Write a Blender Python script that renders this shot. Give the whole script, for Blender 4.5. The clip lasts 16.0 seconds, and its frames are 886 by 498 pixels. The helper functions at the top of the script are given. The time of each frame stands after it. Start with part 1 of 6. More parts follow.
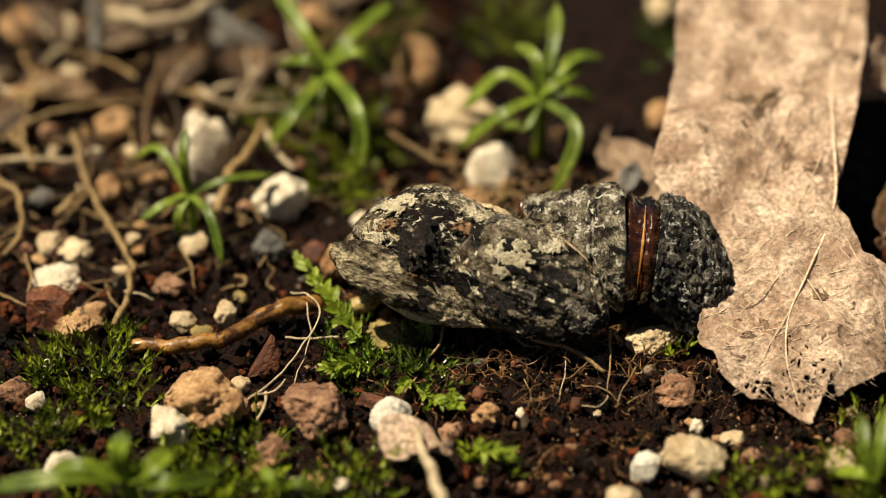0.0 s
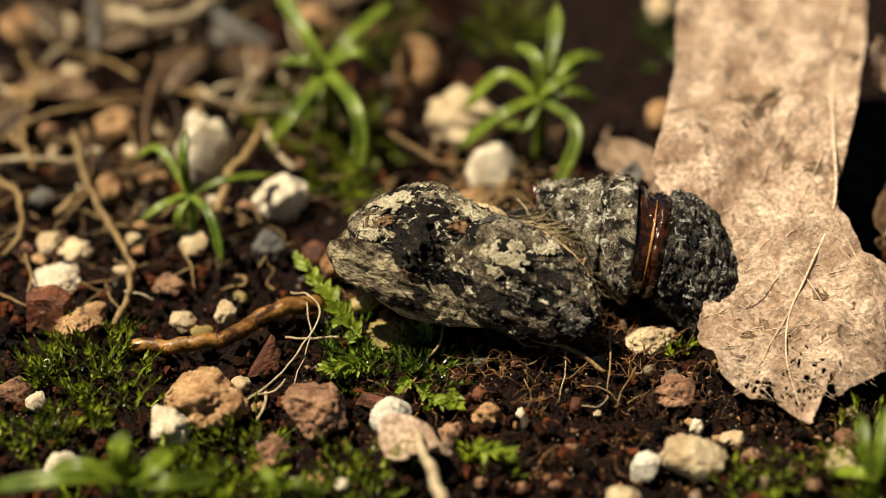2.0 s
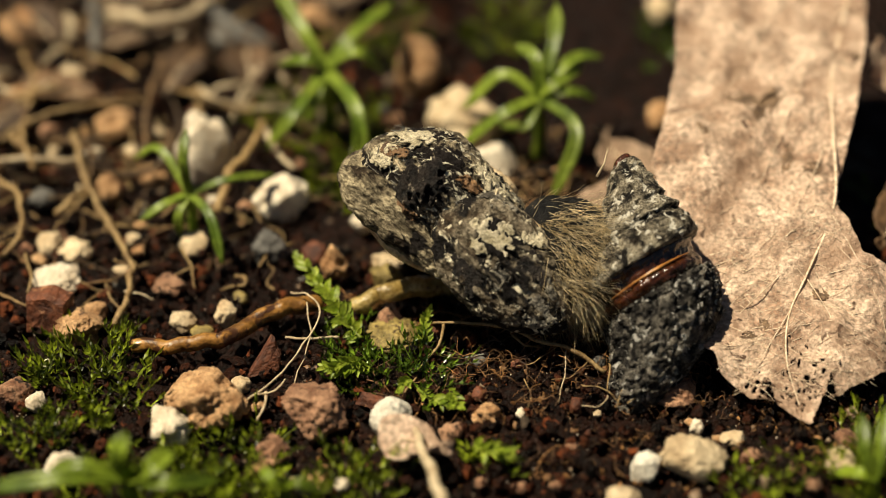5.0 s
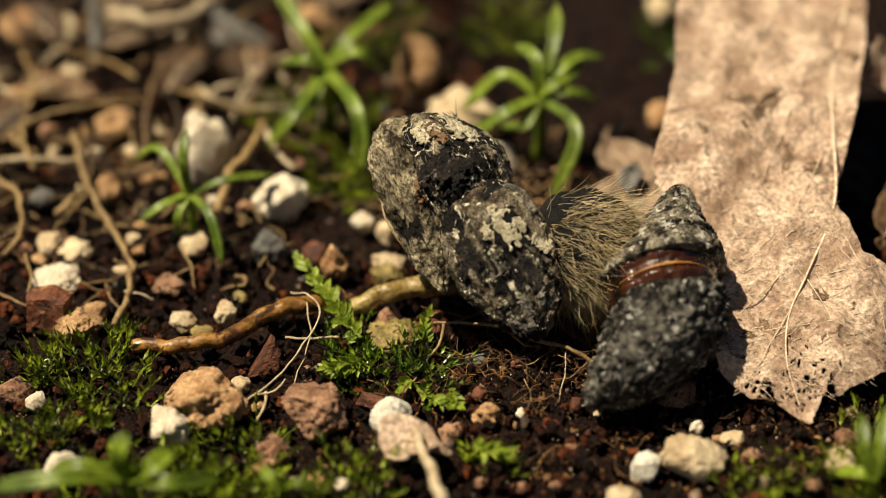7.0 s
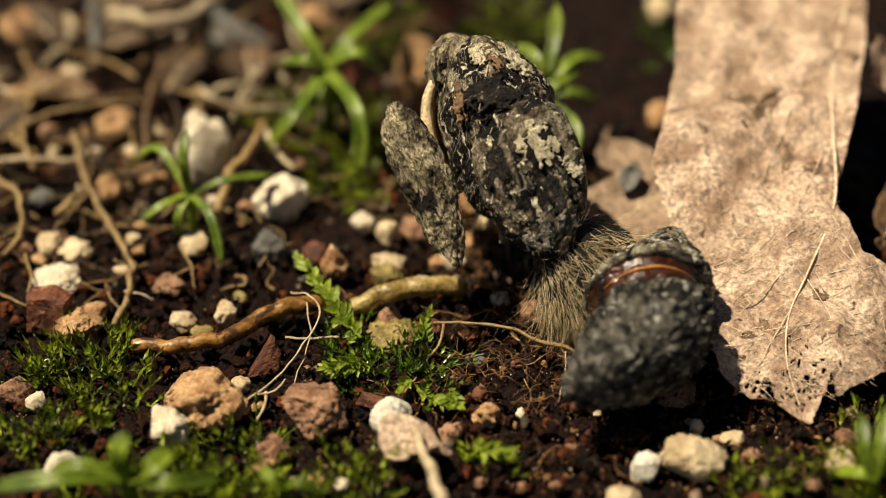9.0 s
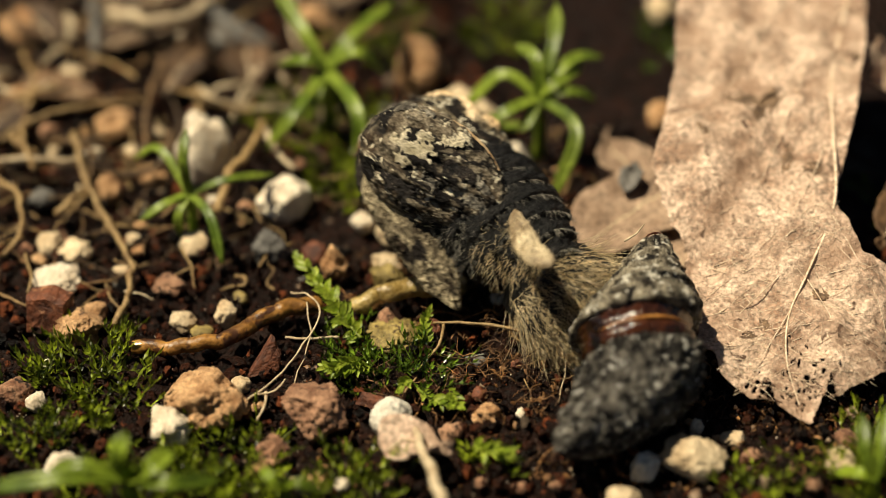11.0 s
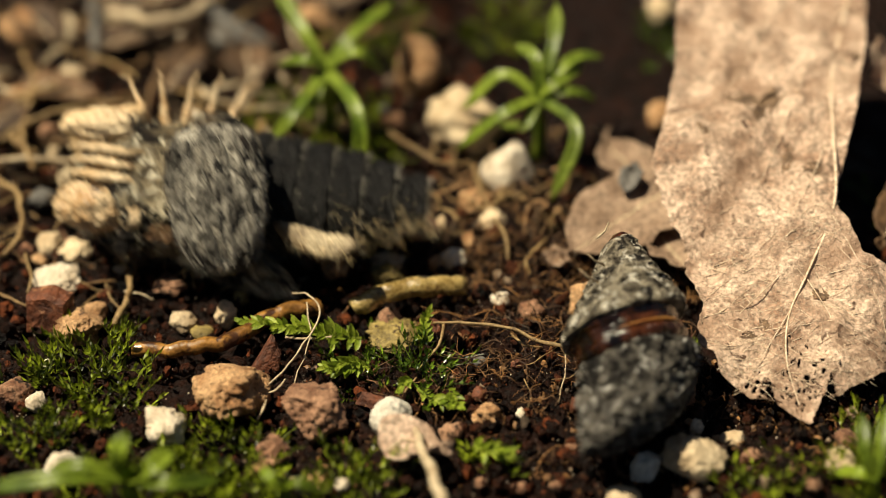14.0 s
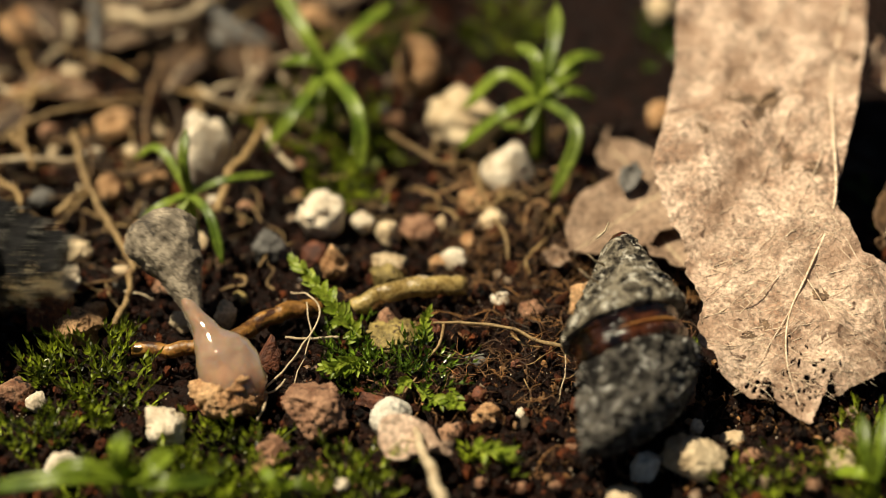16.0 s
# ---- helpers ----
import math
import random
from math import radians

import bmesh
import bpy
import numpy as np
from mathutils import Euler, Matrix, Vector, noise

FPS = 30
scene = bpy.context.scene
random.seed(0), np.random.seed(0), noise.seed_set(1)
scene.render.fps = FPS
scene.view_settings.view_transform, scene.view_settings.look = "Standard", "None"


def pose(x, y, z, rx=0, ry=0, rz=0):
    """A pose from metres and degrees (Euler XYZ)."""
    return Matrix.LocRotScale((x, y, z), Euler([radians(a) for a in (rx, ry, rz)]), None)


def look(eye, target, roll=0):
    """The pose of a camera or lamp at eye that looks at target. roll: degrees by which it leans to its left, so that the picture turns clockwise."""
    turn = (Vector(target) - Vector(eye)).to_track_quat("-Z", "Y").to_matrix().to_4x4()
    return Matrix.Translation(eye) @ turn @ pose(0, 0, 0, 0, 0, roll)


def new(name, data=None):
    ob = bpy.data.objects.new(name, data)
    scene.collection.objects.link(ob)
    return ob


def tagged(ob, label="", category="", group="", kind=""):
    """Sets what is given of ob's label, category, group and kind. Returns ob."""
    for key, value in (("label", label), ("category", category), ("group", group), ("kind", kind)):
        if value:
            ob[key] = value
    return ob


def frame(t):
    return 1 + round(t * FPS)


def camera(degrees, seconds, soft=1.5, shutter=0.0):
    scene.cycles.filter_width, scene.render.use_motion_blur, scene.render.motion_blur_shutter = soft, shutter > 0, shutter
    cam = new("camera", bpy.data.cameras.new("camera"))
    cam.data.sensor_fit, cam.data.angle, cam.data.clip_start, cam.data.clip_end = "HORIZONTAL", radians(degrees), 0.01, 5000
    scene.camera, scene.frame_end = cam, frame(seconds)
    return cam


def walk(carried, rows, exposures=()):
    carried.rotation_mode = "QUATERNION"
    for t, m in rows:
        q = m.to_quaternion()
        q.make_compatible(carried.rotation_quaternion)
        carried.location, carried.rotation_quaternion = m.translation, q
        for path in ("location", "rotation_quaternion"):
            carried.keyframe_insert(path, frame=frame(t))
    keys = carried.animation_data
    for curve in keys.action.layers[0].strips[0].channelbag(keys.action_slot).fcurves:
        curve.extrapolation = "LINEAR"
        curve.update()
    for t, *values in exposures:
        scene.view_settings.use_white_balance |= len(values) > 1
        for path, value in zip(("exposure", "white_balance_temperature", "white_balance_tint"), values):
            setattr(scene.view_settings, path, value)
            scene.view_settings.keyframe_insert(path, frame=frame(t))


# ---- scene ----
# Close view of a moth leaving its pupal case on sunlit soil. Lengths below are in millimetres until MM turns them into metres.
MM = 0.001

# ---- camera ----
cam = camera(24.0, 16.0, soft=0.9, shutter=0.9)
EYE, AIM = Vector((0.00, -101.95, 79.65)) * MM, Vector((0, 0, 0))
cam.data.dof.use_dof, cam.data.dof.focus_distance, cam.data.dof.aperture_fstop = True, 0.1200, 17.0
walk(cam, [(0.0, look(EYE, AIM)), (16.0, look(EYE, AIM))], exposures=[(0.0, 0.36, 7000, 8), (16.0, 0.36, 7000, 8)])

# ---- light ----
SUN = Vector((-0.41, 0.03, 0.90)).normalized()
world = bpy.data.worlds.new("daylight")
scene.world = world
world.use_nodes = True
sky = world.node_tree.nodes.new("ShaderNodeTexSky")
sky.sky_type, sky.sun_disc = "NISHITA", False
sky.sun_elevation, sky.sun_rotation = math.asin(SUN.z), math.atan2(SUN.x, SUN.y)
back = world.node_tree.nodes["Background"]
world.node_tree.links.new(sky.outputs[0], back.inputs[0])
back.inputs[1].default_value = 0.021
sun = new("sun", bpy.data.lights.new("sun", "SUN"))
sun.data.energy, sun.data.angle, sun.data.color = 5.0, radians(0.6), (1.0, 0.90, 0.71)
sun.matrix_world = look(SUN, (0, 0, 0))


# ---- materials ----
def surface(name, low, high, scale=1.0, rough=0.8, bump=0.1, spots=None, islands=False, vary=0.25, shine=0.5, coat=0.0, through_light=0.0, blotch=None, metal=0.0, cells=0.0, stretch=1.0, soft=0.06, hard=0.14, grainy=0.7):
    """low, high: the two base colours; scale: grains to the millimetre; bump: relief in mm; spots: (colour, scale, share); blotch: (colour, scale, share)."""
    m = bpy.data.materials.new(name)
    m.use_nodes = True
    n, l = m.node_tree.nodes, m.node_tree.links
    b = n["Principled BSDF"]
    co = n.new("ShaderNodeTexCoord")
    mp = n.new("ShaderNodeMapping")
    mp.inputs["Scale"].default_value = (1000 * stretch, 1000, 1000)
    l.new(co.outputs["Object"], mp.inputs["Vector"])
    shift = n.new("ShaderNodeObjectInfo")
    add = n.new("ShaderNodeVectorMath")
    add.operation = "ADD"
    l.new(mp.outputs[0], add.inputs[0])
    mul = n.new("ShaderNodeMath")
    mul.operation, mul.inputs[1].default_value = "MULTIPLY", 97.0
    l.new(shift.outputs["Random"], mul.inputs[0])
    l.new(mul.outputs[0], add.inputs[1])
    vec = add.outputs[0]

    def grain(s, detail=5.0, dist=0.0, kind="ShaderNodeTexNoise"):
        t = n.new(kind)
        t.inputs["Scale"].default_value = s
        if kind == "ShaderNodeTexNoise":
            t.inputs["Detail"].default_value, t.inputs["Roughness"].default_value, t.inputs["Distortion"].default_value = detail, 0.62, dist
        l.new(vec, t.inputs["Vector"])
        return t.outputs[0]

    def ramp(src, a, c):
        r = n.new("ShaderNodeMapRange")
        r.inputs["From Min"].default_value, r.inputs["From Max"].default_value = a, c
        l.new(src, r.inputs["Value"])
        return r.outputs[0]

    def mix(f, a, c, kind="MIX"):
        x = n.new("ShaderNodeMix")
        x.data_type, x.blend_type = "RGBA", kind
        if isinstance(f, float):
            x.inputs[0].default_value = f
        else:
            l.new(f, x.inputs[0])
        for k, v in ((6, a), (7, c)):
            if isinstance(v, tuple):
                x.inputs[k].default_value = (*v, 1)
            else:
                l.new(v, x.inputs[k])
        return x.outputs[2]

    coarse, fine = grain(scale, 6.0, 0.4), grain(scale * 7.0, 3.0)
    col = mix(ramp(coarse, 0.5 - hard, 0.5 + hard), low, high)
    col = mix(1.0, col, mix(ramp(fine, 0.32, 0.68), (1 - 0.65 * grainy, 1 - 0.67 * grainy, 1 - 0.7 * grainy), (1 + 0.35 * grainy, 1 + 0.35 * grainy, 1 + 0.35 * grainy)), "MULTIPLY")
    if cells:
        vo = n.new("ShaderNodeTexVoronoi")
        vo.feature = "DISTANCE_TO_EDGE"
        vo.inputs["Scale"].default_value = cells
        warp = n.new("ShaderNodeVectorMath")
        warp.operation = "MULTIPLY_ADD"
        nz = n.new("ShaderNodeTexNoise")
        nz.inputs["Scale"].default_value = cells * 0.8
        l.new(vec, nz.inputs["Vector"])
        l.new(nz.outputs["Color"], warp.inputs[0])
        warp.inputs[1].default_value = (0.5 / cells, 0.5 / cells, 0.5 / cells)
        l.new(vec, warp.inputs[2])
        l.new(warp.outputs[0], vo.inputs["Vector"])
        edge = n.new("ShaderNodeMapRange")
        edge.inputs["From Max"].default_value, edge.inputs["To Min"].default_value, edge.inputs["To Max"].default_value = 0.09, 0.20, 0.0
        l.new(vo.outputs["Distance"], edge.inputs["Value"])
        net = n.new("ShaderNodeMath")
        net.operation, net.inputs[1].default_value = "MULTIPLY", 1.6
        l.new(edge.outputs[0], net.inputs[0])
        col = mix(net.outputs[0], col, tuple(min(0.85, 1.15 * c) for c in high))
    if blotch:
        c, s, share = blotch
        col = mix(ramp(grain(s, 5.0, 0.8), 1.0 - share, 1.0 + soft - share), col, c)
    if spots:
        c, s, share = spots
        col = mix(ramp(grain(s, 4.5, 0.7), 1.0 - share, 1.05 - share), col, c)
    if vary:
        src = shift.outputs["Random"]
        if islands:
            src = n.new("ShaderNodeNewGeometry").outputs["Random Per Island"]
        v = n.new("ShaderNodeMapRange")
        v.inputs["To Min"].default_value, v.inputs["To Max"].default_value = 1 - vary, 1 + vary
        l.new(src, v.inputs["Value"])
        comb = n.new("ShaderNodeCombineColor")
        for k in range(3):
            l.new(v.outputs[0], comb.inputs[k])
        col = mix(1.0, col, comb.outputs[0], "MULTIPLY")
    l.new(col, b.inputs["Base Color"])
    rr = n.new("ShaderNodeMapRange")
    rr.inputs["To Min"].default_value, rr.inputs["To Max"].default_value = max(rough - 0.15, 0.03), min(rough + 0.12, 1)
    l.new(fine, rr.inputs["Value"])
    l.new(rr.outputs[0], b.inputs["Roughness"])
    b.inputs["Specular IOR Level"].default_value = shine
    b.inputs["Coat Weight"].default_value = coat
    b.inputs["Metallic"].default_value = metal
    b.inputs["Coat Roughness"].default_value = 0.08
    if through_light:
        tr = n.new("ShaderNodeBsdfTranslucent")
        l.new(col, tr.inputs["Color"])
        ms = n.new("ShaderNodeMixShader")
        ms.inputs[0].default_value = through_light
        out = n["Material Output"]
        l.new(b.outputs[0], ms.inputs[1])
        l.new(tr.outputs[0], ms.inputs[2])
        l.new(ms.outputs[0], out.inputs["Surface"])
    if bump:
        h = n.new("ShaderNodeMath")
        h.operation = "MULTIPLY_ADD"
        h.inputs[1].default_value = 0.35
        l.new(fine, h.inputs[0])
        l.new(coarse, h.inputs[2])
        bp = n.new("ShaderNodeBump")
        bp.inputs["Strength"].default_value, bp.inputs["Distance"].default_value = 1.0, bump * 0.001
        height = h.outputs[0]
        if cells:
            sm = n.new("ShaderNodeMath")
            sm.operation = "ADD"
            l.new(height, sm.inputs[0])
            l.new(edge.outputs[0], sm.inputs[1])
            height = sm.outputs[0]
        l.new(height, bp.inputs["Height"])
        l.new(bp.outputs[0], b.inputs["Normal"])
    return m


SOIL = surface("soil", (0.0018, 0.0007, 0.0003), (0.019, 0.0050, 0.0016), 1.2, 0.55, 0.5, spots=((0.12, 0.032, 0.010), 2.2, 0.36), vary=0, shine=0.18)
CRUMB = surface("soil_crumb", (0.0018, 0.0006, 0.0003), (0.032, 0.0080, 0.0022), 1.6, 0.5, 0.45, islands=True, vary=0.9, shine=0.2)
RUST_CRUMB = surface("rust_crumb", (0.02, 0.005, 0.002), (0.16, 0.042, 0.012), 1.6, 0.7, 0.35, islands=True, vary=0.7, shine=0.2)
GRIT = surface("grit", (0.13, 0.08, 0.05), (0.32, 0.24, 0.16), 1.2, 0.75, 0.15, islands=True, vary=0.6)
WHITE = surface("pale_pumice", (0.62, 0.50, 0.355), (0.88, 0.785, 0.62), 0.7, 0.85, 0.32, vary=0.08, grainy=0.5)
FLECKED = surface("flecked_pumice", (0.60, 0.55, 0.45), (0.82, 0.77, 0.66), 0.8, 0.85, 0.3, spots=((0.13, 0.13, 0.13), 1.5, 0.40), vary=0.05, grainy=0.5)
CREAM = surface("cream_grain", (0.46, 0.33, 0.19), (0.72, 0.58, 0.38), 0.6, 0.8, 0.28, vary=0.15, grainy=0.5)
TAN = surface("tan_clay_grain", (0.33, 0.165, 0.068), (0.66, 0.405, 0.205), 0.8, 0.85, 0.45, spots=((0.06, 0.026, 0.013), 1.8, 0.385), vary=0.15, hard=0.12)
BROWN = surface("brown_clay_grain", (0.19, 0.082, 0.042), (0.50, 0.28, 0.165), 0.9, 0.85, 0.5, spots=((0.03, 0.015, 0.008), 1.6, 0.42), vary=0.15, hard=0.12)
OLIVE = surface("olive_pebble", (0.13, 0.092, 0.022), (0.36, 0.27, 0.085), 0.7, 0.7, 0.3, spots=((0.04, 0.02, 0.008), 1.5, 0.40), vary=0.1)
RUST = surface("rust_red_chip", (0.05, 0.014, 0.006), (0.20, 0.062, 0.025), 0.9, 0.6, 0.35, spots=((0.34, 0.16, 0.07), 1.4, 0.37), vary=0.25)
GREY = surface("grey_stone", (0.07, 0.066, 0.06), (0.18, 0.17, 0.155), 0.7, 0.75, 0.15, vary=0.2)
ROOT = surface("dry_root", (0.19, 0.11, 0.038), (0.42, 0.285, 0.125), 1.0, 0.65, 0.1, spots=((0.08, 0.04, 0.015), 1.5, 0.38), vary=0.3)
FIBRE = surface("brown_fibre", (0.02, 0.010, 0.004), (0.18, 0.10, 0.038), 0.5, 0.75, 0.05, vary=0.6)
RUSTY = surface("rusty_root_hair", (0.035, 0.012, 0.004), (0.30, 0.15, 0.05), 0.5, 0.6, 0.05, islands=True, vary=0.8)
TWIG = surface("amber_root", (0.12, 0.046, 0.008), (0.42, 0.205, 0.045), 0.45, 0.4, 0.2, spots=((0.06, 0.022, 0.008), 0.6, 0.44), vary=0.15, coat=0.3, through_light=0.1)
STUB = surface("yellow_root_stub", (0.22, 0.135, 0.032), (0.60, 0.45, 0.17), 0.5, 0.3, 0.2, spots=((0.10, 0.045, 0.012), 0.8, 0.42), vary=0.1, coat=0.6, through_light=0.15)
MOSS = surface("moss_green", (0.022, 0.042, 0.003), (0.34, 0.42, 0.028), 0.45, 0.42, 0.0, islands=True, vary=0.85, through_light=0.4)
MOSS_DARK = surface("wet_moss_green", (0.012, 0.035, 0.004), (0.17, 0.27, 0.022), 0.6, 0.28, 0.0, islands=True, vary=0.8, through_light=0.25)
FROND = surface("fresh_moss_green", (0.16, 0.25, 0.014), (0.42, 0.50, 0.06), 0.7, 0.45, 0.03, vary=0.25, through_light=0.38)
BLADE = surface("fresh_blade_green", (0.10, 0.17, 0.010), (0.34, 0.44, 0.055), 0.35, 0.40, 0.04, vary=0.2, through_light=0.38, shine=0.8)
LEAF = surface("dead_oak_leaf", (0.38, 0.230, 0.150), (0.87, 0.645, 0.490), 0.50, 0.75, 0.16, hard=0.14, spots=((0.11, 0.060, 0.036), 0.8, 0.37), blotch=((0.33, 0.20, 0.125), 0.22, 0.54), soft=0.22, vary=0.05, through_light=0.12, cells=4.2, grainy=1.0)
# darker oak leaf: shade of parts slanting from the sun, put into the colour
LEAF_SHADED = surface("shaded_oak_leaf", (0.20, 0.120, 0.072), (0.46, 0.32, 0.22), 0.45, 0.8, 0.16, spots=((0.09, 0.05, 0.03), 0.8, 0.37), vary=0.1, through_light=0.1, cells=3.5, grainy=0.9)
LEAF_BROWN = surface("brown_leaf_litter", (0.030, 0.015, 0.006), (0.17, 0.092, 0.040), 0.35, 0.75, 0.12, vary=0.5, through_light=0.1)
STAIN = surface("dark_leaf_stain", (0.07, 0.04, 0.022), (0.30, 0.19, 0.11), 1.4, 0.8, 0.15, vary=0.3)
DARK_BLADE = surface("dark_blade_green", (0.07, 0.12, 0.008), (0.25, 0.34, 0.03), 0.35, 0.35, 0.03, vary=0.25, through_light=0.3)
VEIN = surface("leaf_vein", (0.62, 0.46, 0.31), (0.88, 0.72, 0.55), 1.0, 0.7, 0.04, vary=0.1)
CASE = surface("crusted_grey_case", (0.010, 0.008, 0.008), (0.30, 0.275, 0.235), 1.5, 0.7, 0.8, spots=((0.62, 0.60, 0.55), 2.0, 0.42), blotch=((0.006, 0.0045, 0.004), 0.55, 0.54), soft=0.14, vary=0, hard=0.09, grainy=1.25, shine=0.25)
CONE = surface("ringed_grey_cone", (0.026, 0.018, 0.012), (0.48, 0.425, 0.32), 1.3, 0.7, 0.7, spots=((0.70, 0.66, 0.56), 1.7, 0.43), blotch=((0.010, 0.008, 0.007), 0.9, 0.49), soft=0.10, vary=0, hard=0.12, grainy=1.25, shine=0.2)
WING = surface("patched_wing_shell", (0.040, 0.026, 0.017), (0.48, 0.405, 0.27), 1.0, 0.7, 0.7, spots=((0.74, 0.68, 0.52), 1.6, 0.44), blotch=((0.008, 0.005, 0.004), 0.30, 0.54), soft=0.06, stretch=0.7, vary=0, hard=0.12, grainy=1.2, shine=0.2)
PADMAT = surface("grey_wing_pad", (0.055, 0.036, 0.021), (0.38, 0.325, 0.235), 1.0, 0.7, 0.5, spots=((0.72, 0.65, 0.48), 1.7, 0.42), blotch=((0.006, 0.0045, 0.004), 0.30, 0.54), soft=0.05, stretch=0.8, vary=0, hard=0.14, grainy=1.1, shine=0.2)
CRUST = surface("cream_crusted_shell", (0.040, 0.027, 0.017), (0.52, 0.44, 0.29), 1.0, 0.7, 0.75, spots=((0.010, 0.007, 0.0055), 0.6, 0.43), stretch=0.45, vary=0, hard=0.10, grainy=1.25, shine=0.2)
GREY_WING = surface("soft_grey_wing", (0.030, 0.026, 0.022), (0.46, 0.43, 0.36), 0.8, 0.65, 0.5, spots=((0.010, 0.009, 0.008), 1.3, 0.46), blotch=((0.014, 0.012, 0.010), 0.40, 0.42), soft=0.08, stretch=0.5, vary=0, hard=0.12, grainy=1.0, shine=0.35)
FLAKE = surface("cream_crust_plate", (0.46, 0.395, 0.25), (0.80, 0.71, 0.52), 1.1, 0.7, 0.6, spots=((0.02, 0.016, 0.012), 1.0, 0.35), vary=0.1, hard=0.14)
GREY_CRUST = surface("grey_crust_plate", (0.085, 0.072, 0.055), (0.44, 0.40, 0.32), 1.3, 0.7, 0.6, spots=((0.012, 0.011, 0.010), 1.4, 0.40), vary=0.1, hard=0.12)
BLACK = surface("black_crust_plate", (0.004, 0.003, 0.003), (0.045, 0.033, 0.027), 1.6, 0.55, 0.9, spots=((0.34, 0.29, 0.22), 1.9, 0.385), vary=0, shine=0.35, grainy=1.25)
HUSK = surface("brown_husk_plate", (0.055, 0.022, 0.009), (0.34, 0.19, 0.085), 1.0, 0.55, 0.5, spots=((0.015, 0.008, 0.006), 1.1, 0.42), vary=0.1, hard=0.14, stretch=0.5)
MEMBRANE = surface("glossy_chestnut_membrane", (0.003, 0.0013, 0.0008), (0.085, 0.024, 0.007), 0.45, 0.25, 0.2, vary=0, coat=0.5, stretch=0.4)
AMBER = surface("amber_strip", (0.30, 0.10, 0.018), (0.52, 0.24, 0.06), 0.8, 0.35, 0.05, vary=0.1, coat=0.3)
ABDOMEN = surface("black_abdomen", (0.0015, 0.0015, 0.0015), (0.010, 0.009, 0.0085), 0.9, 0.5, 0.45, spots=((0.17, 0.155, 0.135), 1.3, 0.34), stretch=2.5, vary=0, shine=0.3)
HAIR = surface("cream_hair", (0.56, 0.43, 0.22), (0.92, 0.80, 0.56), 0.8, 0.5, 0.0, islands=True, vary=0.45, through_light=0.4)
HAIR_GREY = surface("grey_hair", (0.06, 0.055, 0.048), (0.30, 0.28, 0.235), 0.8, 0.55, 0.0, islands=True, vary=0.5)
LEG = surface("cream_orange_leg", (0.46, 0.27, 0.115), (0.76, 0.60, 0.38), 0.7, 0.5, 0.05, spots=((0.06, 0.035, 0.02), 0.8, 0.38), vary=0.1)
SLIME = surface("pinkish_fluid", (0.62, 0.38, 0.24), (0.80, 0.58, 0.43), 0.25, 0.06, 0.0, vary=0, shine=0.7, coat=0.9, grainy=0.1)
SLIME.node_tree.nodes["Principled BSDF"].inputs["Subsurface Weight"].default_value = 0.5
SLIME.node_tree.nodes["Principled BSDF"].inputs["Subsurface Radius"].default_value = (1.0, 0.5, 0.3)
SLIME.node_tree.nodes["Principled BSDF"].inputs["Subsurface Scale"].default_value = 0.0008
SLIME.node_tree.nodes["Principled BSDF"].inputs["Transmission Weight"].default_value = 0.62
SLIME.node_tree.nodes["Principled BSDF"].inputs["IOR"].default_value = 1.34
TAIL = surface("soft_beige_tail", (0.09, 0.070, 0.048), (0.46, 0.385, 0.28), 0.9, 0.65, 0.4, spots=((0.03, 0.024, 0.018), 1.2, 0.40), stretch=0.4, vary=0, hard=0.14)
FACE = surface("cream_face_fur", (0.52, 0.34, 0.16), (0.84, 0.68, 0.45), 0.6, 0.6, 0.25, spots=((0.16, 0.08, 0.03), 0.7, 0.38), stretch=0.5, vary=0.1, hard=0.16)
BUD = surface("pale_streaked_bud", (0.20, 0.14, 0.075), (0.60, 0.49, 0.31), 1.2, 0.6, 0.2, spots=((0.02, 0.016, 0.012), 1.2, 0.40), stretch=0.3, vary=0, hard=0.1)
STRAW = surface("pale_straw", (0.44, 0.33, 0.20), (0.66, 0.54, 0.36), 0.7, 0.7, 0.08, vary=0.1)


# ---- building ----
def at(x, y, z, rx=0, ry=0, rz=0):
    return pose(x * MM, y * MM, z * MM, rx, ry, rz)


def part(name, bm, material, parent=None, label="", smooth=True):
    for v in bm.verts:
        v.co *= MM
    me = bpy.data.meshes.new(name)
    bm.to_mesh(me)
    bm.free()
    me.materials.append(material)
    if smooth:
        me.shade_smooth()
    ob = new(name, me)
    ob.parent = parent
    if label:
        tagged(ob, label)
    return ob


def soil(x, y):
    a = noise.noise(Vector((x * 0.11, y * 0.11, 3.1))) * 0.9 + noise.noise(Vector((x * 0.33, y * 0.33, 7.7))) * 0.5
    return a * 0.8 - 0.25


def smooth_path(points, n):
    """Catmull-Rom through the points, n steps to a stretch."""
    p = [Vector(q) for q in points]
    p = [p[0] * 2 - p[1], *p, p[-1] * 2 - p[-2]]
    out = []
    for i in range(1, len(p) - 2):
        a, b, c, d = p[i - 1:i + 3]
        for k in range(n):
            t = k / n
            out.append(0.5 * (2 * b + (c - a) * t + (2 * a - 5 * b + 4 * c - d) * t * t + (3 * b - a - 3 * c + d) * t ** 3))
    return out + [p[-2]]


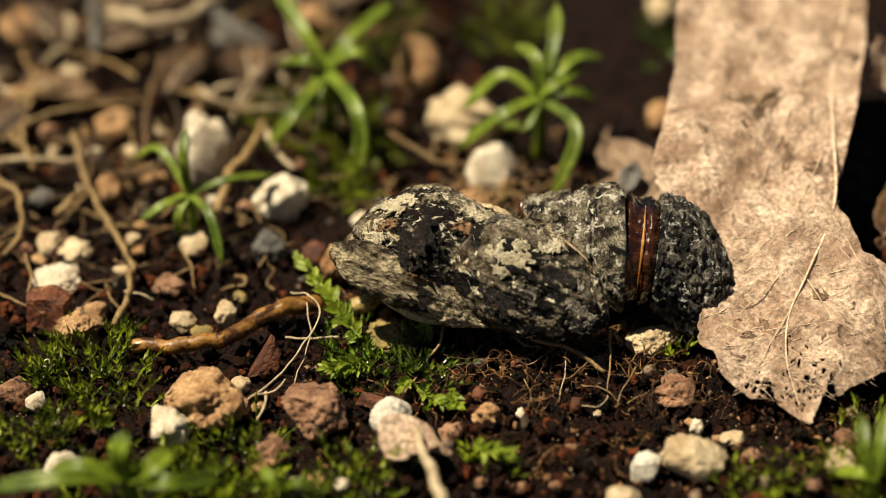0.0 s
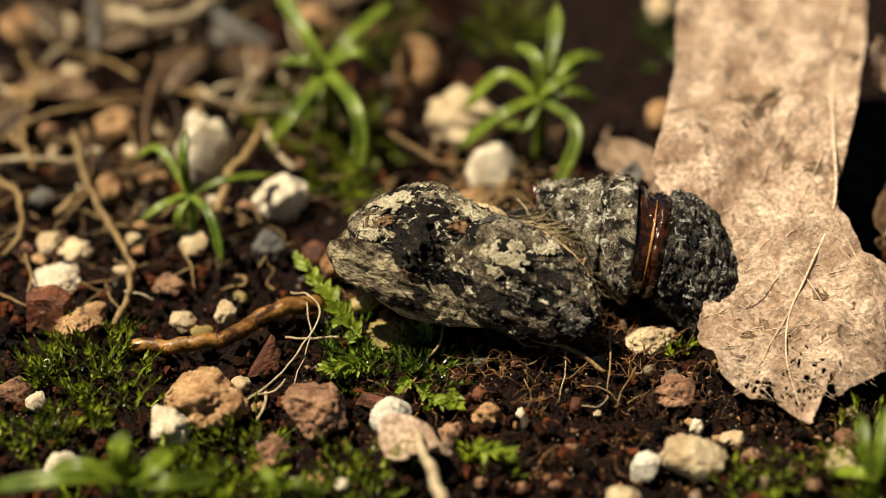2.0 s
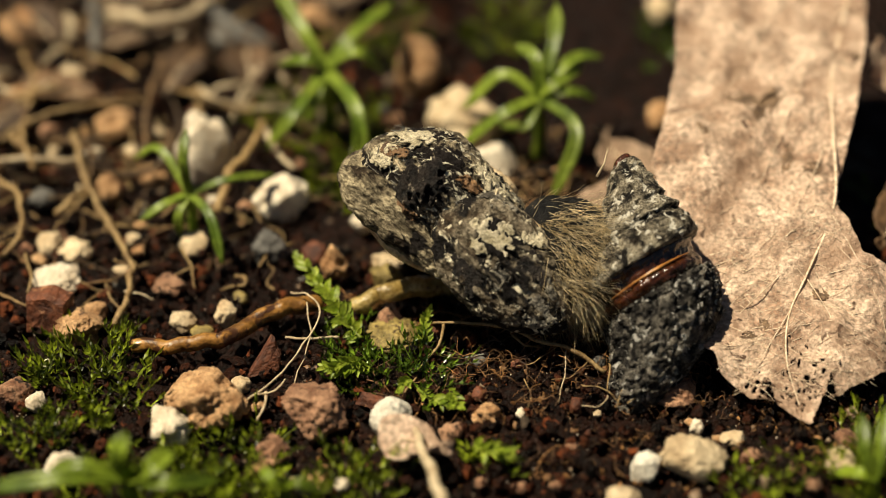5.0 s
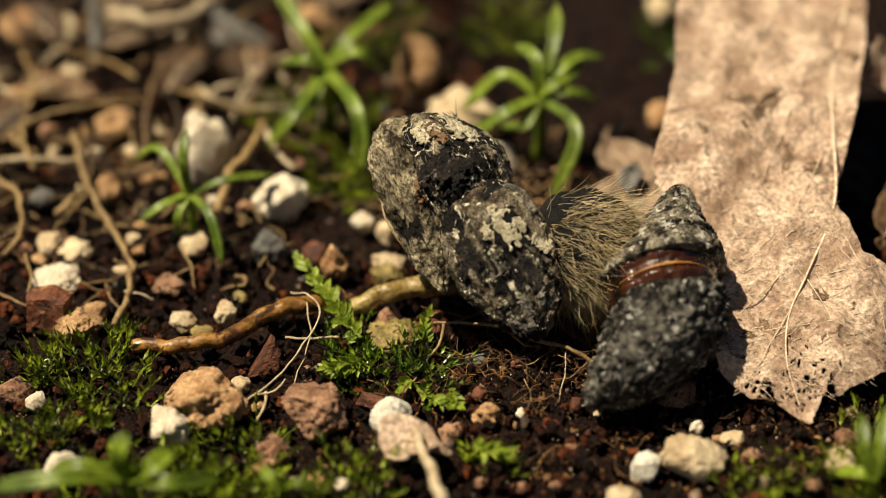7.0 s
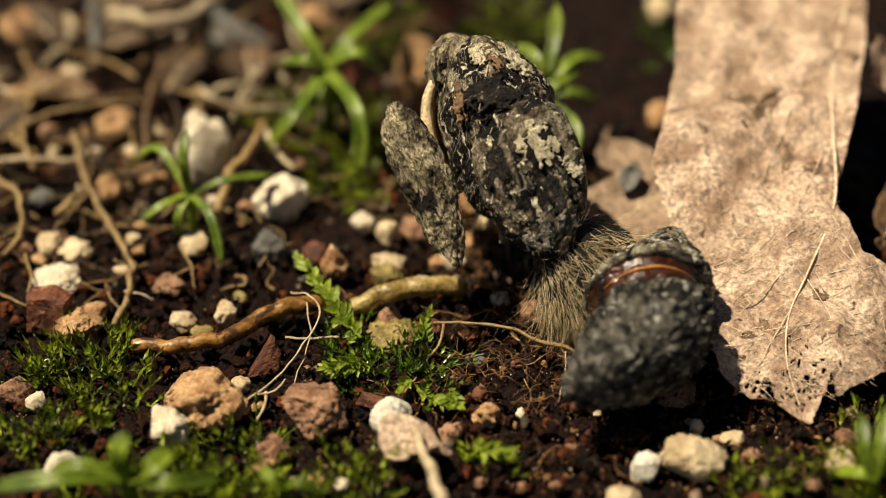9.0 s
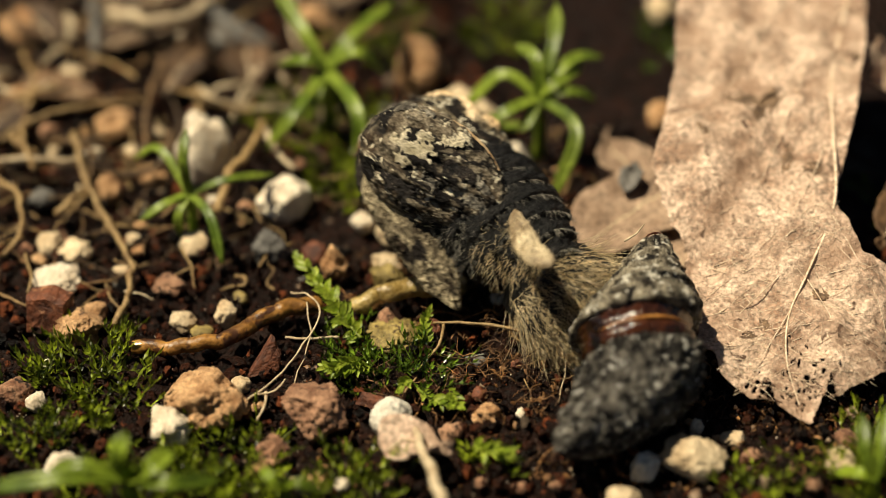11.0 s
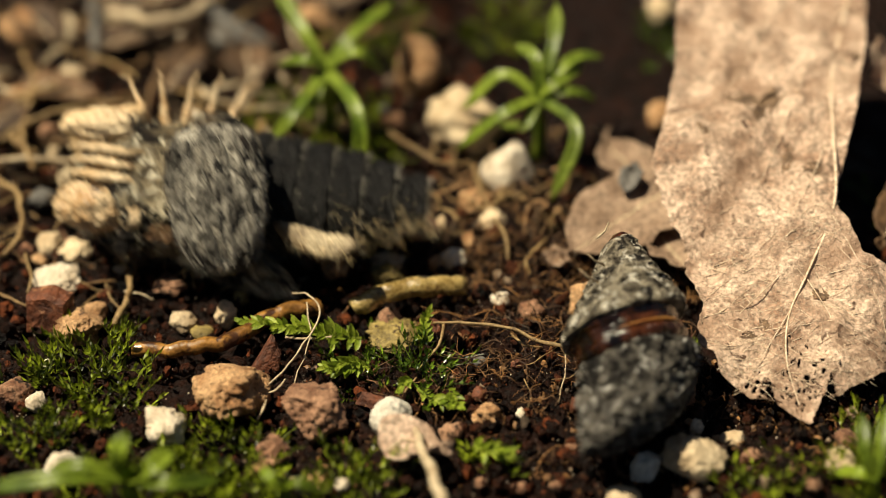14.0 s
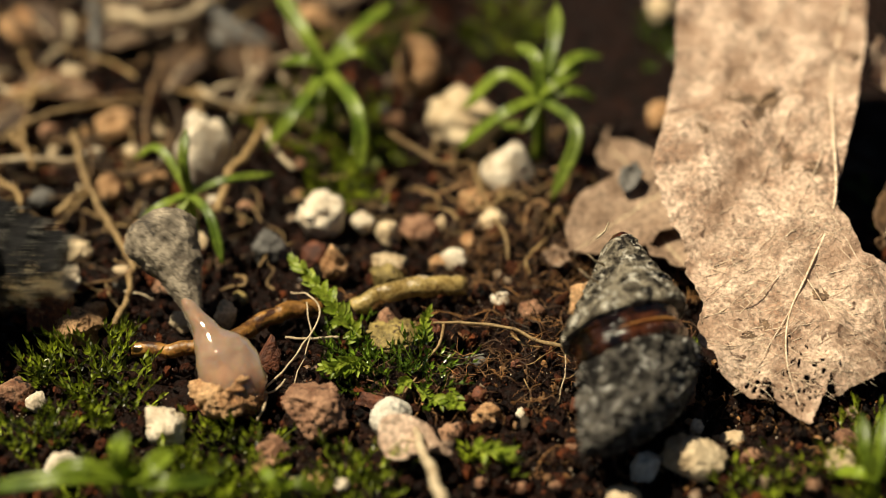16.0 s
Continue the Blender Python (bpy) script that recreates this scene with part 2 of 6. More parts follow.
def tube(bm, path, r0, r1, sides=6, rough=0.0, mid=None):
    rings, old = [], None
    up = Vector((0.13, 0.21, 1)).normalized()
    for i, c in enumerate(path):
        a, b = path[max(i - 1, 0)], path[min(i + 1, len(path) - 1)]
        d = (b - a).normalized()
        s = d.cross(up).normalized() if old is None else (old - d * old.dot(d)).normalized()
        old = s
        w = d.cross(s)
        f = i / (len(path) - 1)
        r = r0 + (r1 - r0) * f
        if mid is not None:
            r = r0 + (mid - r0) * 2 * f if f < 0.5 else mid + (r1 - mid) * (2 * f - 1)
        ring = []
        for k in range(sides):
            t = 2 * math.pi * k / sides
            v = s * math.cos(t) + w * math.sin(t)
            q = c + v * r
            if rough:
                q += v * r * rough * noise.noise(q * (1.3 / max(r, 0.15)))
            ring.append(bm.verts.new(q))
        rings.append(ring)
    for a, b in zip(rings, rings[1:]):
        for k in range(sides):
            bm.faces.new((a[k], a[(k + 1) % sides], b[(k + 1) % sides], b[k]))
    for ring in (rings[0][::-1], rings[-1]):
        bm.faces.new(ring)
    return rings


def lathe(bm, profile, sides, squash=1.0, relief=0.0, grain=0.8, seed=0.0, bend=None, steps=8, arc=(0.0, 1.0), fine=0.0):
    """A body along x from a profile of (x, radius); squash flattens it in y; arc cuts out a share of the turn (a shell)."""
    path = smooth_path([(x, r, 0) for x, r in profile], steps)
    rings = []
    closed = arc == (0.0, 1.0)
    count = sides if closed else sides + 1
    for q in path:
        ring = []
        for k in range(count):
            t = 2 * math.pi * (arc[0] + (arc[1] - arc[0]) * k / sides)
            r = max(q.y, 0.01)
            v = Vector((q.x, r * math.cos(t) * squash, r * math.sin(t)))
            if bend:
                v = bend(v)
            nrm = Vector((0, math.cos(t), math.sin(t)))
            if relief:
                g = v * grain + Vector((seed, seed * 1.7, 0))
                v += nrm * relief * (noise.noise(g) + 0.5 * noise.noise(g * 2.3) + 0.35 * noise.noise(g * 5.1)) * min(1, r)
            if fine:
                g = v * 1.15 + Vector((seed * 2.1, 0, seed))
                g += 0.35 * Vector((noise.noise(g * 1.7), noise.noise(g * 1.7 + Vector((9, 0, 0))), 0))
                d, _ = noise.voronoi(g)
                plate = min(1.0, (d[1] - d[0]) * 3.2)
                v += nrm * fine * (noise.noise(v * 5.5) + 1.3 * plate - 0.9 + 0.9 * abs(noise.noise(v * 2.6))) * min(1, r)
            ring.append(bm.verts.new(v))
        rings.append(ring)
    for a, b in zip(rings, rings[1:]):
        for k in range(sides):
            j = (k + 1) % count
            bm.faces.new((a[k], b[k], b[j], a[j]))
    if closed:
        bm.faces.new(rings[0])
        bm.faces.new(rings[-1][::-1])
    return rings


def thicken(bm, depth):
    """Gives an open sheet a back and edges."""
    bmesh.ops.recalc_face_normals(bm, faces=bm.faces)
    bmesh.ops.solidify(bm, geom=bm.faces[:], thickness=depth)


def rock(rng, sx, sy, sz, rough=0.3, level=3, facets=5):
    bm = bmesh.new()
    bmesh.ops.create_icosphere(bm, subdivisions=level, radius=1.0)
    o = Vector([rng.uniform(-50, 50) for _ in range(3)])
    cuts = []
    for _ in range(facets):
        c = Vector([rng.gauss(0, 1) for _ in range(3)]).normalized()
        cuts.append((c, rng.uniform(0.62, 0.88)))
    for v in bm.verts:
        n = v.co.normalized()
        q = n * (1 + rough * noise.noise(n * 1.4 + o) + rough * 0.45 * noise.noise(n * 3.3 + o) + rough * 0.38 * noise.noise(n * 7.5 + o) + rough * 0.2 * noise.noise(n * 16.0 + o) - rough * 0.7 * max(0.0, noise.noise(n * 9.0 + 2 * o) - 0.32) - rough * 0.45 * max(0.0, noise.noise(n * 5.2 - o) - 0.25))
        for c, d in cuts:
            over = q.dot(c) - d
            if over > 0:
                q -= c * over * 0.8
        v.co = Vector((q.x * sx, q.y * sy, q.z * sz))
    return bm


def hairs(bm, roots, length, width, rng, spread=0.22):
    """Thin tapered hairs; roots: (place, direction)."""
    for c, d in roots:
        d = (d + Vector([rng.gauss(0, spread) for _ in range(3)])).normalized()
        n = length * rng.uniform(0.6, 1.25)
        side = d.orthogonal().normalized()
        side.rotate(Matrix.Rotation(rng.uniform(0, 6.28), 3, d))
        sag = (Vector([rng.gauss(0, 0.16) for _ in range(3)]) + 0.65 * noise.noise_vector(c * 0.9)) * n
        w = d.cross(side)
        rows = []
        for f, r in ((0, 1.0), (0.35, 0.9), (0.7, 0.65)):
            m = c + d * n * f + sag * f * f
            rows.append([bm.verts.new(m + (side * math.cos(t) + w * math.sin(t)) * width * r) for t in (0, 2.1, 4.2)])
        tip = bm.verts.new(c + d * n + sag)
        for a, b in zip(rows, rows[1:]):
            for k in range(3):
                j = (k + 1) % 3
                bm.faces.new((a[k], a[j], b[j], b[k]))
        for k in range(3):
            bm.faces.new((rows[-1][k], rows[-1][(k + 1) % 3], tip))


# ---- ground ----
def ground():
    near = [-34 + 0.27 * i for i in range(252)]
    far = [36, 40, 48, 60, 80, 120, 200, 400, 900, 2500, 8000]
    xs = [-f for f in far[::-1]] + near + far
    ys = [-f for f in far[::-1]] + near + far
    vs = []
    for y in ys:
        for x in xs:
            z = soil(x, y)
            if abs(x) < 35 and abs(y) < 35:
                p = Vector((x, y, 0))
                z += 0.7 * noise.noise(p * 0.7) + 0.4 * noise.noise(p * 1.9) + 0.3 * abs(noise.noise(p * 3.4)) + 0.12 * noise.noise(p * 7.3) - 0.3
            vs.append((x * MM, y * MM, (z - 0.15) * MM))
    w = len(xs)
    fs = [(j * w + i, j * w + i + 1, (j + 1) * w + i + 1, (j + 1) * w + i) for j in range(len(ys) - 1) for i in range(w - 1)]
    me = bpy.data.meshes.new("ground")
    me.from_pydata(vs, [], fs)
    me.materials.append(SOIL)
    me.shade_smooth()
    return tagged(new("ground", me), "dark moist crumbly garden soil", "soil", kind="structure")


ground()


def scatter(name, material, count, size, seed, label, category, level=1, region=(-33, 33, -24, 33), sink=0.3, flat=0.75):
    """Loose grains past counting, in one mesh."""
    rng = random.Random(seed)
    vs, fs = [], []
    protos = []
    for _ in range(12):
        bm = rock(rng, 1, rng.uniform(0.55, 1), flat, 0.75, level, 5)
        bm.verts.index_update()
        protos.append(([v.co.copy() for v in bm.verts], [[v.index for v in f.verts] for f in bm.faces]))
        bm.free()
    for _ in range(count):
        x, y = rng.uniform(region[0], region[1]), rng.uniform(region[2], region[3])
        s = size[0] * (size[1] / size[0]) ** (rng.random() ** 2.2)
        # no grains beside the leaf, the darker ground lies bare there
        if x > 6 + 1.5 * noise.noise(Vector((y * 0.3, 0, 0))) and y > 8.5:
            continue
        pv, pf = rng.choice(protos)
        m = Euler([rng.uniform(0, 6.28) for _ in range(3)]).to_matrix()
        o = Vector((x, y, soil(x, y) + s * (1 - sink) * 0.6))
        k = len(vs)
        vs += [(o + m @ (v * s)) * MM for v in pv]
        fs += [[k + i for i in f] for f in pf]
    me = bpy.data.meshes.new(name)
    me.from_pydata(vs, [], fs)
    me.materials.append(material)
    return tagged(new(name, me), label, category, kind="stuff")


scatter("soil_crumbs", CRUMB, 10500, (0.07, 0.62), 1, "dark brown soil crumbs on the ground", "soil crumbs", 2)
scatter("rust_crumbs", RUST_CRUMB, 3400, (0.06, 0.55), 5, "rust red soil crumbs on the dark ground", "soil crumbs", 2)
# white specks stand in for the sparkle of the moist soil
scatter("pale_specks", WHITE, 3600, (0.02, 0.07), 6, "tiny white specks standing in for glints on the soil", "grit", 1, sink=-0.8)
scatter("litter_bits", RUSTY, 900, (0.06, 0.32), 8, "brown and tan bits of litter on the soil", "litter", 1, (-8, 26, -21, -10), 0.2, 0.4)
scatter("grit", GRIT, 260, (0.15, 0.6), 2, "pale and brown grit among the soil crumbs", "grit")


# ---- dead leaf ----
def oak_leaf():
    """Front half of a lobed oak leaf; u runs along the midrib from the far end to the tip, v across it."""
    thing = tagged(new("oak_leaf"), "large dry pale brown oak leaf with a lacy eaten tip", "dead leaf")
    far, tip = Vector((22.85, 18.27, 9.50)), Vector((20.48, -16.46, 0.60))
    axis = tip - far
    length = axis.length

    def halves(u):
        # half widths towards the left and the right
        left = np.interp(u, (0, 0.12, 0.30, 0.47, 0.53, 0.59, 0.67, 0.724, 0.79, 0.84, 0.885, 0.904, 0.93, 0.95, 0.964, 0.968, 0.983, 1.0), (7.1, 7.4, 7.6, 8.6, 9.1, 8.4, 7.1, 6.8, 5.95, 6.3, 6.1, 5.4, 4.8, 4.0, 3.2, 1.9, 1.3, 0.1))
        right = np.interp(u, (0, 0.10, 0.19, 0.39, 0.558, 0.593, 0.64, 0.69, 0.71, 0.76, 0.84, 0.894, 0.915, 0.932, 0.947, 0.953, 0.977, 1.0), (4.9, 4.9, 4.6, 3.45, 2.05, 1.9, 2.5, 3.4, 4.8, 5.6, 5.6, 4.6, 3.4, 2.3, 1.8, 0.65, 0.43, 0.1))
        return float(left), float(right)

    side = Vector((1, 0, 0))
    side = (side - axis * (side.dot(axis) / axis.length_squared)).normalized()
    up = side.cross(axis).normalized()
    if up.z < 0:
        up = -up

    def place(u, s):
        """s: mm across, to the right."""
        p = far + axis * u + side * s
        wave = 1.3 * noise.noise(Vector((u * 5, s * 0.16, 1.0))) + 0.62 * noise.noise(Vector((u * 12, s * 0.42, 5.0))) + 0.22 * noise.noise(Vector((u * 34, s * 1.0, 8.0))) + 0.07 * noise.noise(Vector((u * 110, s * 3.0, 8.0)))
        cup = 0.020 * s * s * (0.5 - u) + 1.6 * math.sin(u * math.pi) * (1 if u < 0.5 else 1.0)
        curl = -0.05 * max(0.0, -s - 4.0) ** 2
        fold = -0.13 * max(0.0, s - 2.4) ** 2 * min(1.0, max(0.0, (u - 0.64) / 0.1))
        return p + up * (wave + cup + curl * 0.4 + fold)

    nu, nv = 400, 170
    bm = bmesh.new()
    grid = []
    for i in range(nu + 1):
        u = i / nu
        a, b = halves(u)
        frill = (0.10 if u < 0.55 else 0.28) * noise.noise(Vector((u * 34, 0, 0))) + (0.04 if u < 0.55 else 0.14) * noise.noise(Vector((u * 90, 0, 4)))
        a, b = max(a + frill, 0.05), max(b + 0.7 * frill, 0.05)
        grid.append([])
        for j in range(nv + 1):
            s = -a + (a + b) * j / nv
            grid[-1].append((bm.verts.new(place(u, s)), u * length, s, u))
    for i in range(nu):
        for j in range(nv):
            cell = (grid[i][j], grid[i][j + 1], grid[i + 1][j + 1], grid[i + 1][j])
            lu, s, u = cell[0][1], cell[0][2], cell[0][3]
            # eaten to a net near the tip, worn pinholes elsewhere
            eaten = min(1.0, max(0.0, (u - 0.79) / 0.15)) * (0.25 + 1.1 * noise.noise(Vector((lu * 0.28, s * 0.28, 2.0))))
            eaten = max(eaten, 1.0 - 0.34 * math.hypot((u - 0.925) * length * 0.75, s + 0.2))
            # torn notches beside the tip
            if abs(s + 2.3) < (u - 0.925) * 9 or abs(s - 1.2) < (u - 0.912) * 10:
                continue
            if u > 0.965:
                eaten *= 0.4
            if eaten > 0.15:
                d, _ = noise.voronoi(Vector((lu * 2.1 + 0.8 * noise.noise(Vector((lu, s, 0))), s * 2.9 + 0.8 * noise.noise(Vector((lu, s, 4))), 0.0)))
                if d[1] - d[0] > 0.78 - 0.65 * min(1.0, eaten):
                    continue
            d2, _ = noise.voronoi(Vector((lu * 0.5, s * 0.5, 9.0)))
            if d2[0] < 0.10 * max(0.0, noise.noise(Vector((lu * 0.2, s * 0.2, 7.0)))) and 0.35 < u < 0.92:
                continue
            bm.faces.new([c[0] for c in cell])
    loose = [v for v in bm.verts if not v.link_faces]
    bmesh.ops.delete(bm, geom=loose, context="VERTS")
    thicken(bm, 0.09)
    part("blade", bm, LEAF, thing)

    def vein(name, pts, r0, r1, sides=6, lift=0.06):
        b2 = bmesh.new()
        tube(b2, smooth_path([place(u, s) + up * lift for u, s in pts], 6), r0, r1, sides, 0.15)
        part(name, b2, VEIN, thing, "raised pale vein")

    def stain(u0, s0, ru, rs, turn, seed):
        """A thin dark crust on the blade."""
        b2 = bmesh.new()
        n = 22
        grid2 = []
        for i in range(n + 1):
            row = []
            for j in range(n + 1):
                a, b = 2 * i / n - 1, 2 * j / n - 1
                ca, sa = math.cos(turn), math.sin(turn)
                du, ds = (a * ca * ru - b * sa * rs) / length, a * sa * ru + b * ca * rs
                keep = math.hypot(a, b) + 0.7 * noise.noise(Vector((a * 1.8, b * 1.8, seed))) + 0.7 * noise.noise(Vector((a * 5, b * 5, seed)))
                row.append((b2.verts.new(place(u0 + du, s0 + ds) + up * 0.03), keep))
            grid2.append(row)
        for i in range(n):
            for j in range(n):
                cell = (grid2[i][j], grid2[i + 1][j], grid2[i + 1][j + 1], grid2[i][j + 1])
                if max(c[1] for c in cell) < 0.8:
                    b2.faces.new([c[0] for c in cell])
        bmesh.ops.delete(b2, geom=[v for v in b2.verts if not v.link_faces], context="VERTS")
        thicken(b2, 0.08)
        part("stain", b2, STAIN, thing, "dark brown stained spot")

    for k, (u, s, ru, rs, turn) in enumerate(((0.38, -2.1, 2.2, 0.8, -0.5), (0.37, -3.3, 1.1, 1.4, -0.5), (0.52, 0.7, 0.7, 0.9, 0.2), (0.49, -0.8, 1.3, 0.5, -0.2), (0.77, 0.7, 0.7, 0.55, 0.3), (0.83, -2.5, 0.5, 0.45, 0), (0.855, -3.4, 0.35, 0.6, 0.3), (0.46, -6.0, 0.6, 0.5, 0.4), (0.24, 3.8, 0.6, 0.35, 0.3))):
        stain(u, s, ru, rs, turn, 3.0 + k)

    vein("midrib", [(0.0, 4.4), (0.10, 3.6), (0.3, 2.2), (0.45, 1.95), (0.6, 1.75), (0.73, 0.1), (0.816, -1.1), (0.9, -1.3), (0.97, -0.5)], 0.13, 0.035)
    for pts in ([(0.10, 3.6), (0.22, 1.4), (0.385, -0.5), (0.566, -2.8), (0.62, -5.0)], [(0.02, 0.5), (0.2, -2.0), (0.34, -4.4), (0.46, -7.2)], [(0.42, 2.0), (0.55, 0.4), (0.66, -1.8), (0.72, -4.6)],
                [(0.66, 1.0), (0.74, -1.6), (0.80, -3.6), (0.86, -5.2)], [(0.80, -0.9), (0.87, -2.2), (0.93, -3.4)],
                [(0.63, 1.6), (0.70, 2.8), (0.78, 4.0), (0.84, 4.6)], [(0.74, 0.0), (0.82, 1.2), (0.90, 2.4)], [(0.2, 2.8), (0.3, 3.2), (0.38, 3.2)]):
        vein("side_vein", pts, 0.045, 0.016, 5, 0.02)
    # fine cross veins in the worn front part
    rng = random.Random(77)
    for _ in range(170):
        u, s = 0.58 + 0.37 * rng.random() ** 0.7, rng.uniform(-4.8, 4.6)
        a, b = halves(u)
        s = max(-a + 1.2, min(b - 1.2, s))
        lean = rng.uniform(-0.9, 0.9)
        run = rng.uniform(0.7, 1.9)
        pts = [(u + lean * e * run * 0.025 + rng.gauss(0, 0.002), s + e * run * (0.6 + 0.3 * math.cos(lean)) + rng.gauss(0, 0.06)) for e in (-1, -0.4, 0.2, 0.8)]
        vein("cross_vein", pts, 0.026, 0.012, 4, 0.0)


def leaf_scrap(pts, width, lift, material, label, seed, curl=0.5):
    """A torn strip of leaf along a path."""
    path = smooth_path(pts, 8)
    rng = random.Random(seed)
    bm = bmesh.new()
    rows = []
    n = len(path)
    for i, c in enumerate(path):
        d = (path[min(i + 1, n - 1)] - path[max(i - 1, 0)]).normalized()
        s = d.cross(Vector((0, 0, 1))).normalized()
        f = i / (n - 1)
        w = width * (math.sin(math.pi * min(1, f * 1.15 + 0.05)) ** 0.6 if f < 0.9 else max(0.08, 1 - f) * 4) * (1 + 0.35 * noise.noise(Vector((f * 6, seed, 0))))
        row = []
        for k in range(9):
            e = k / 4 - 1
            row.append(bm.verts.new(c + s * e * w + Vector((0, 0, lift + curl * e * e + 0.25 * noise.noise(c + Vector((e, seed, 0)))))))
        rows.append(row)
    for a, b in zip(rows, rows[1:]):
        for k in range(8):
            bm.faces.new((a[k], a[k + 1], b[k + 1], b[k]))
    thicken(bm, 0.1)
    thing = part("leaf_scrap", bm, material)
    if width > 1.0:
        bm = bmesh.new()
        tube(bm, [c + Vector((0, 0, lift + 0.08 + 0.25 * noise.noise(c + Vector((0, seed, 0))))) for c in path[1:-2]], 0.09, 0.04, 6)
        part("midrib", bm, STRAW, thing, "thin dry midrib")
    return tagged(thing, label, "dead leaf")


oak_leaf()
# the next three pieces carry their shade in the darker leaf colour
leaf_scrap([(17.6, 3.0, 3.60), (14.6, 2.7, 2.60), (11.2, 0.9, 1.50), (8.53, -1.20, 0.80), (6.59, -2.42, 0.40)], 3.3, 0.2, LEAF_SHADED, "dry oak leaf lobe on the soil, shade in its colour", 3)
leaf_scrap([(13.24, -0.48, 1.30), (14.25, -2.70, 1.40), (15.25, -4.90, 1.30)], 1.7, 0.1, LEAF_SHADED, "fold of leaf under the oak leaf, shade in its colour", 8)
leaf_scrap([(13.02, 3.85, 2.00), (11.46, 6.85, 1.60), (10.25, 10.59, 1.20)], 1.8, 0.2, LEAF_SHADED, "pointed leaf scrap, shade in its brown colour", 4)
leaf_scrap([(29.02, 3.85, 2.00), (27.44, -0.25, 2.00), (26.45, -2.42, 1.50)], 1.2, 0.3, LEAF_BROWN, "curled brown leaf scrap", 5)
leaf_scrap([(11.34, 2.09, 2.60), (11.71, 3.12, 2.90), (12.12, 4.42, 3.00)], 0.75, 0.15, GREY, "small dark grey flake lying on a brown leaf", 66)
leaf_scrap([(27.72, 11.81, 7.00), (28.74, 10.88, 5.00), (29.27, 7.64, 5.00)], 1.6, 0.3, LEAF, "pale dry leaf edge", 6)
for k, (x, y, a, r) in enumerate(((-21.33, 22.77, 20, 4), (-17.78, 19.15, 70, 3.4), (-29.26, 25.01, 130, 3), (-25.51, 15.66, -20, 3.6), (-13.53, 19.86, 100, 3), (-21.03, 27.31, 0, 4), (-6.74, 28.09, 30, 3), (-28.92, 12.97, 60, 3))):
    c, s = math.cos(radians(a)) * r, math.sin(radians(a)) * r
    leaf_scrap([(x - c, y - s, 0.5), (x, y, 1.0), (x + c, y + s, 0.6)], 1.6, 0.2, LEAF_BROWN, "dull brown scrap of leaf litter", 40 + k)
leaf_scrap([(-3.20, -19.49, 0.60), (-1.97, -19.00, 1.20), (0.49, -19.49, 0.60)], 1.7, 0.4, LEAF, "folded pale dry leaf scrap on the soil", 7)


# ---- stones ----
STONES = {}


def stone(key, x, y, size, material, label, wide=1.0, tall=0.8, rough=0.3, turn=0.0, facets=5):
    rng = random.Random(key)
    r = size / 2
    bm = rock(rng, r * wide, r, r * tall, rough, 5 if size > 2.4 and y < 2 else 4 if size > 1.5 else 3, facets)
    ob = part("pebble", bm, material)
    ob.matrix_basis = at(x, y, soil(x, y) + r * tall * 0.62, 0, 0, turn)
    STONES[key] = ob
    return tagged(ob, label, "pebble", group="pebbles on the soil")


stone(0, -2.90, -15.95, 2.42, FLECKED, "round white pebble flecked with grey", tall=0.95, rough=0.16, turn=-35)
stone(1, -13.48, -14.68, 3.92, TAN, "tan angular baked clay grain", wide=1.08, rough=0.42, turn=12)
stone(2, -7.08, -15.52, 3.32, BROWN, "rough porous reddish brown clay grain", wide=1.08, tall=0.85, rough=0.42, turn=-11)
stone(3, -15.25, -16.83, 2.28, WHITE, "pale cream pumice pebble", tall=0.95, rough=0.36, turn=-34, facets=3)
stone(4, -11.59, -12.83, 1.30, CREAM, "cream yellow grain on soil", turn=13)
stone(5, -23.01, -14.14, 1.35, WHITE, "pale cream pumice pebble", turn=-10)
stone(6, -20.88, -19.74, 1.92, WHITE, "pale cream pumice pebble", wide=0.9, tall=1.1, turn=-33)
stone(7, 2.47, -15.51, 1.53, TAN, "tan baked clay grain on soil", wide=1.1, tall=0.9, rough=0.42, turn=14)
stone(8, 11.04, -19.39, 1.86, FLECKED, "round white pebble flecked with grey", tall=0.9, turn=-9)
stone(9, 13.62, -19.43, 2.98, CREAM, "cream yellow grain on soil", wide=1.2, tall=0.75, turn=-32)
stone(10, 9.74, -21.79, 2.14, CREAM, "cream yellow grain on soil", turn=15)
stone(11, 16.11, -16.93, 1.32, CREAM, "cream yellow grain on soil", turn=-8)
stone(12, 21.75, -19.58, 1.86, CREAM, "cream yellow grain on soil", wide=0.9, tall=1, turn=-31)
stone(13, -10.18, 4.30, 3.00, WHITE, "lumpy pale cream pumice pebble", wide=1.15, tall=0.9, rough=0.34, turn=16, facets=2)
stone(14, 3.21, 7.21, 3.84, WHITE, "angular pale cream pumice pebble", wide=0.95, tall=1.1, rough=0.24, turn=-7, facets=9)
stone(15, 1.35, 12.35, 4.95, CREAM, "cream yellow grain on soil", wide=1.1, tall=0.75, turn=-30)
stone(16, -1.71, 18.58, 3.95, TAN, "tan baked clay grain on soil", wide=0.9, tall=1.1, rough=0.42, turn=17)
stone(17, -15.55, 8.68, 3.44, WHITE, "pale cream pumice pebble", wide=0.9, tall=1.5, turn=-6)
stone(18, -17.65, 9.66, 1.68, WHITE, "pale cream pumice pebble", turn=-29)
stone(19, -30.04, 24.90, 3.25, TAN, "tan baked clay grain on soil", rough=0.42, turn=18)
stone(20, -25.51, 18.79, 1.96, CREAM, "cream yellow grain on soil", turn=-5)
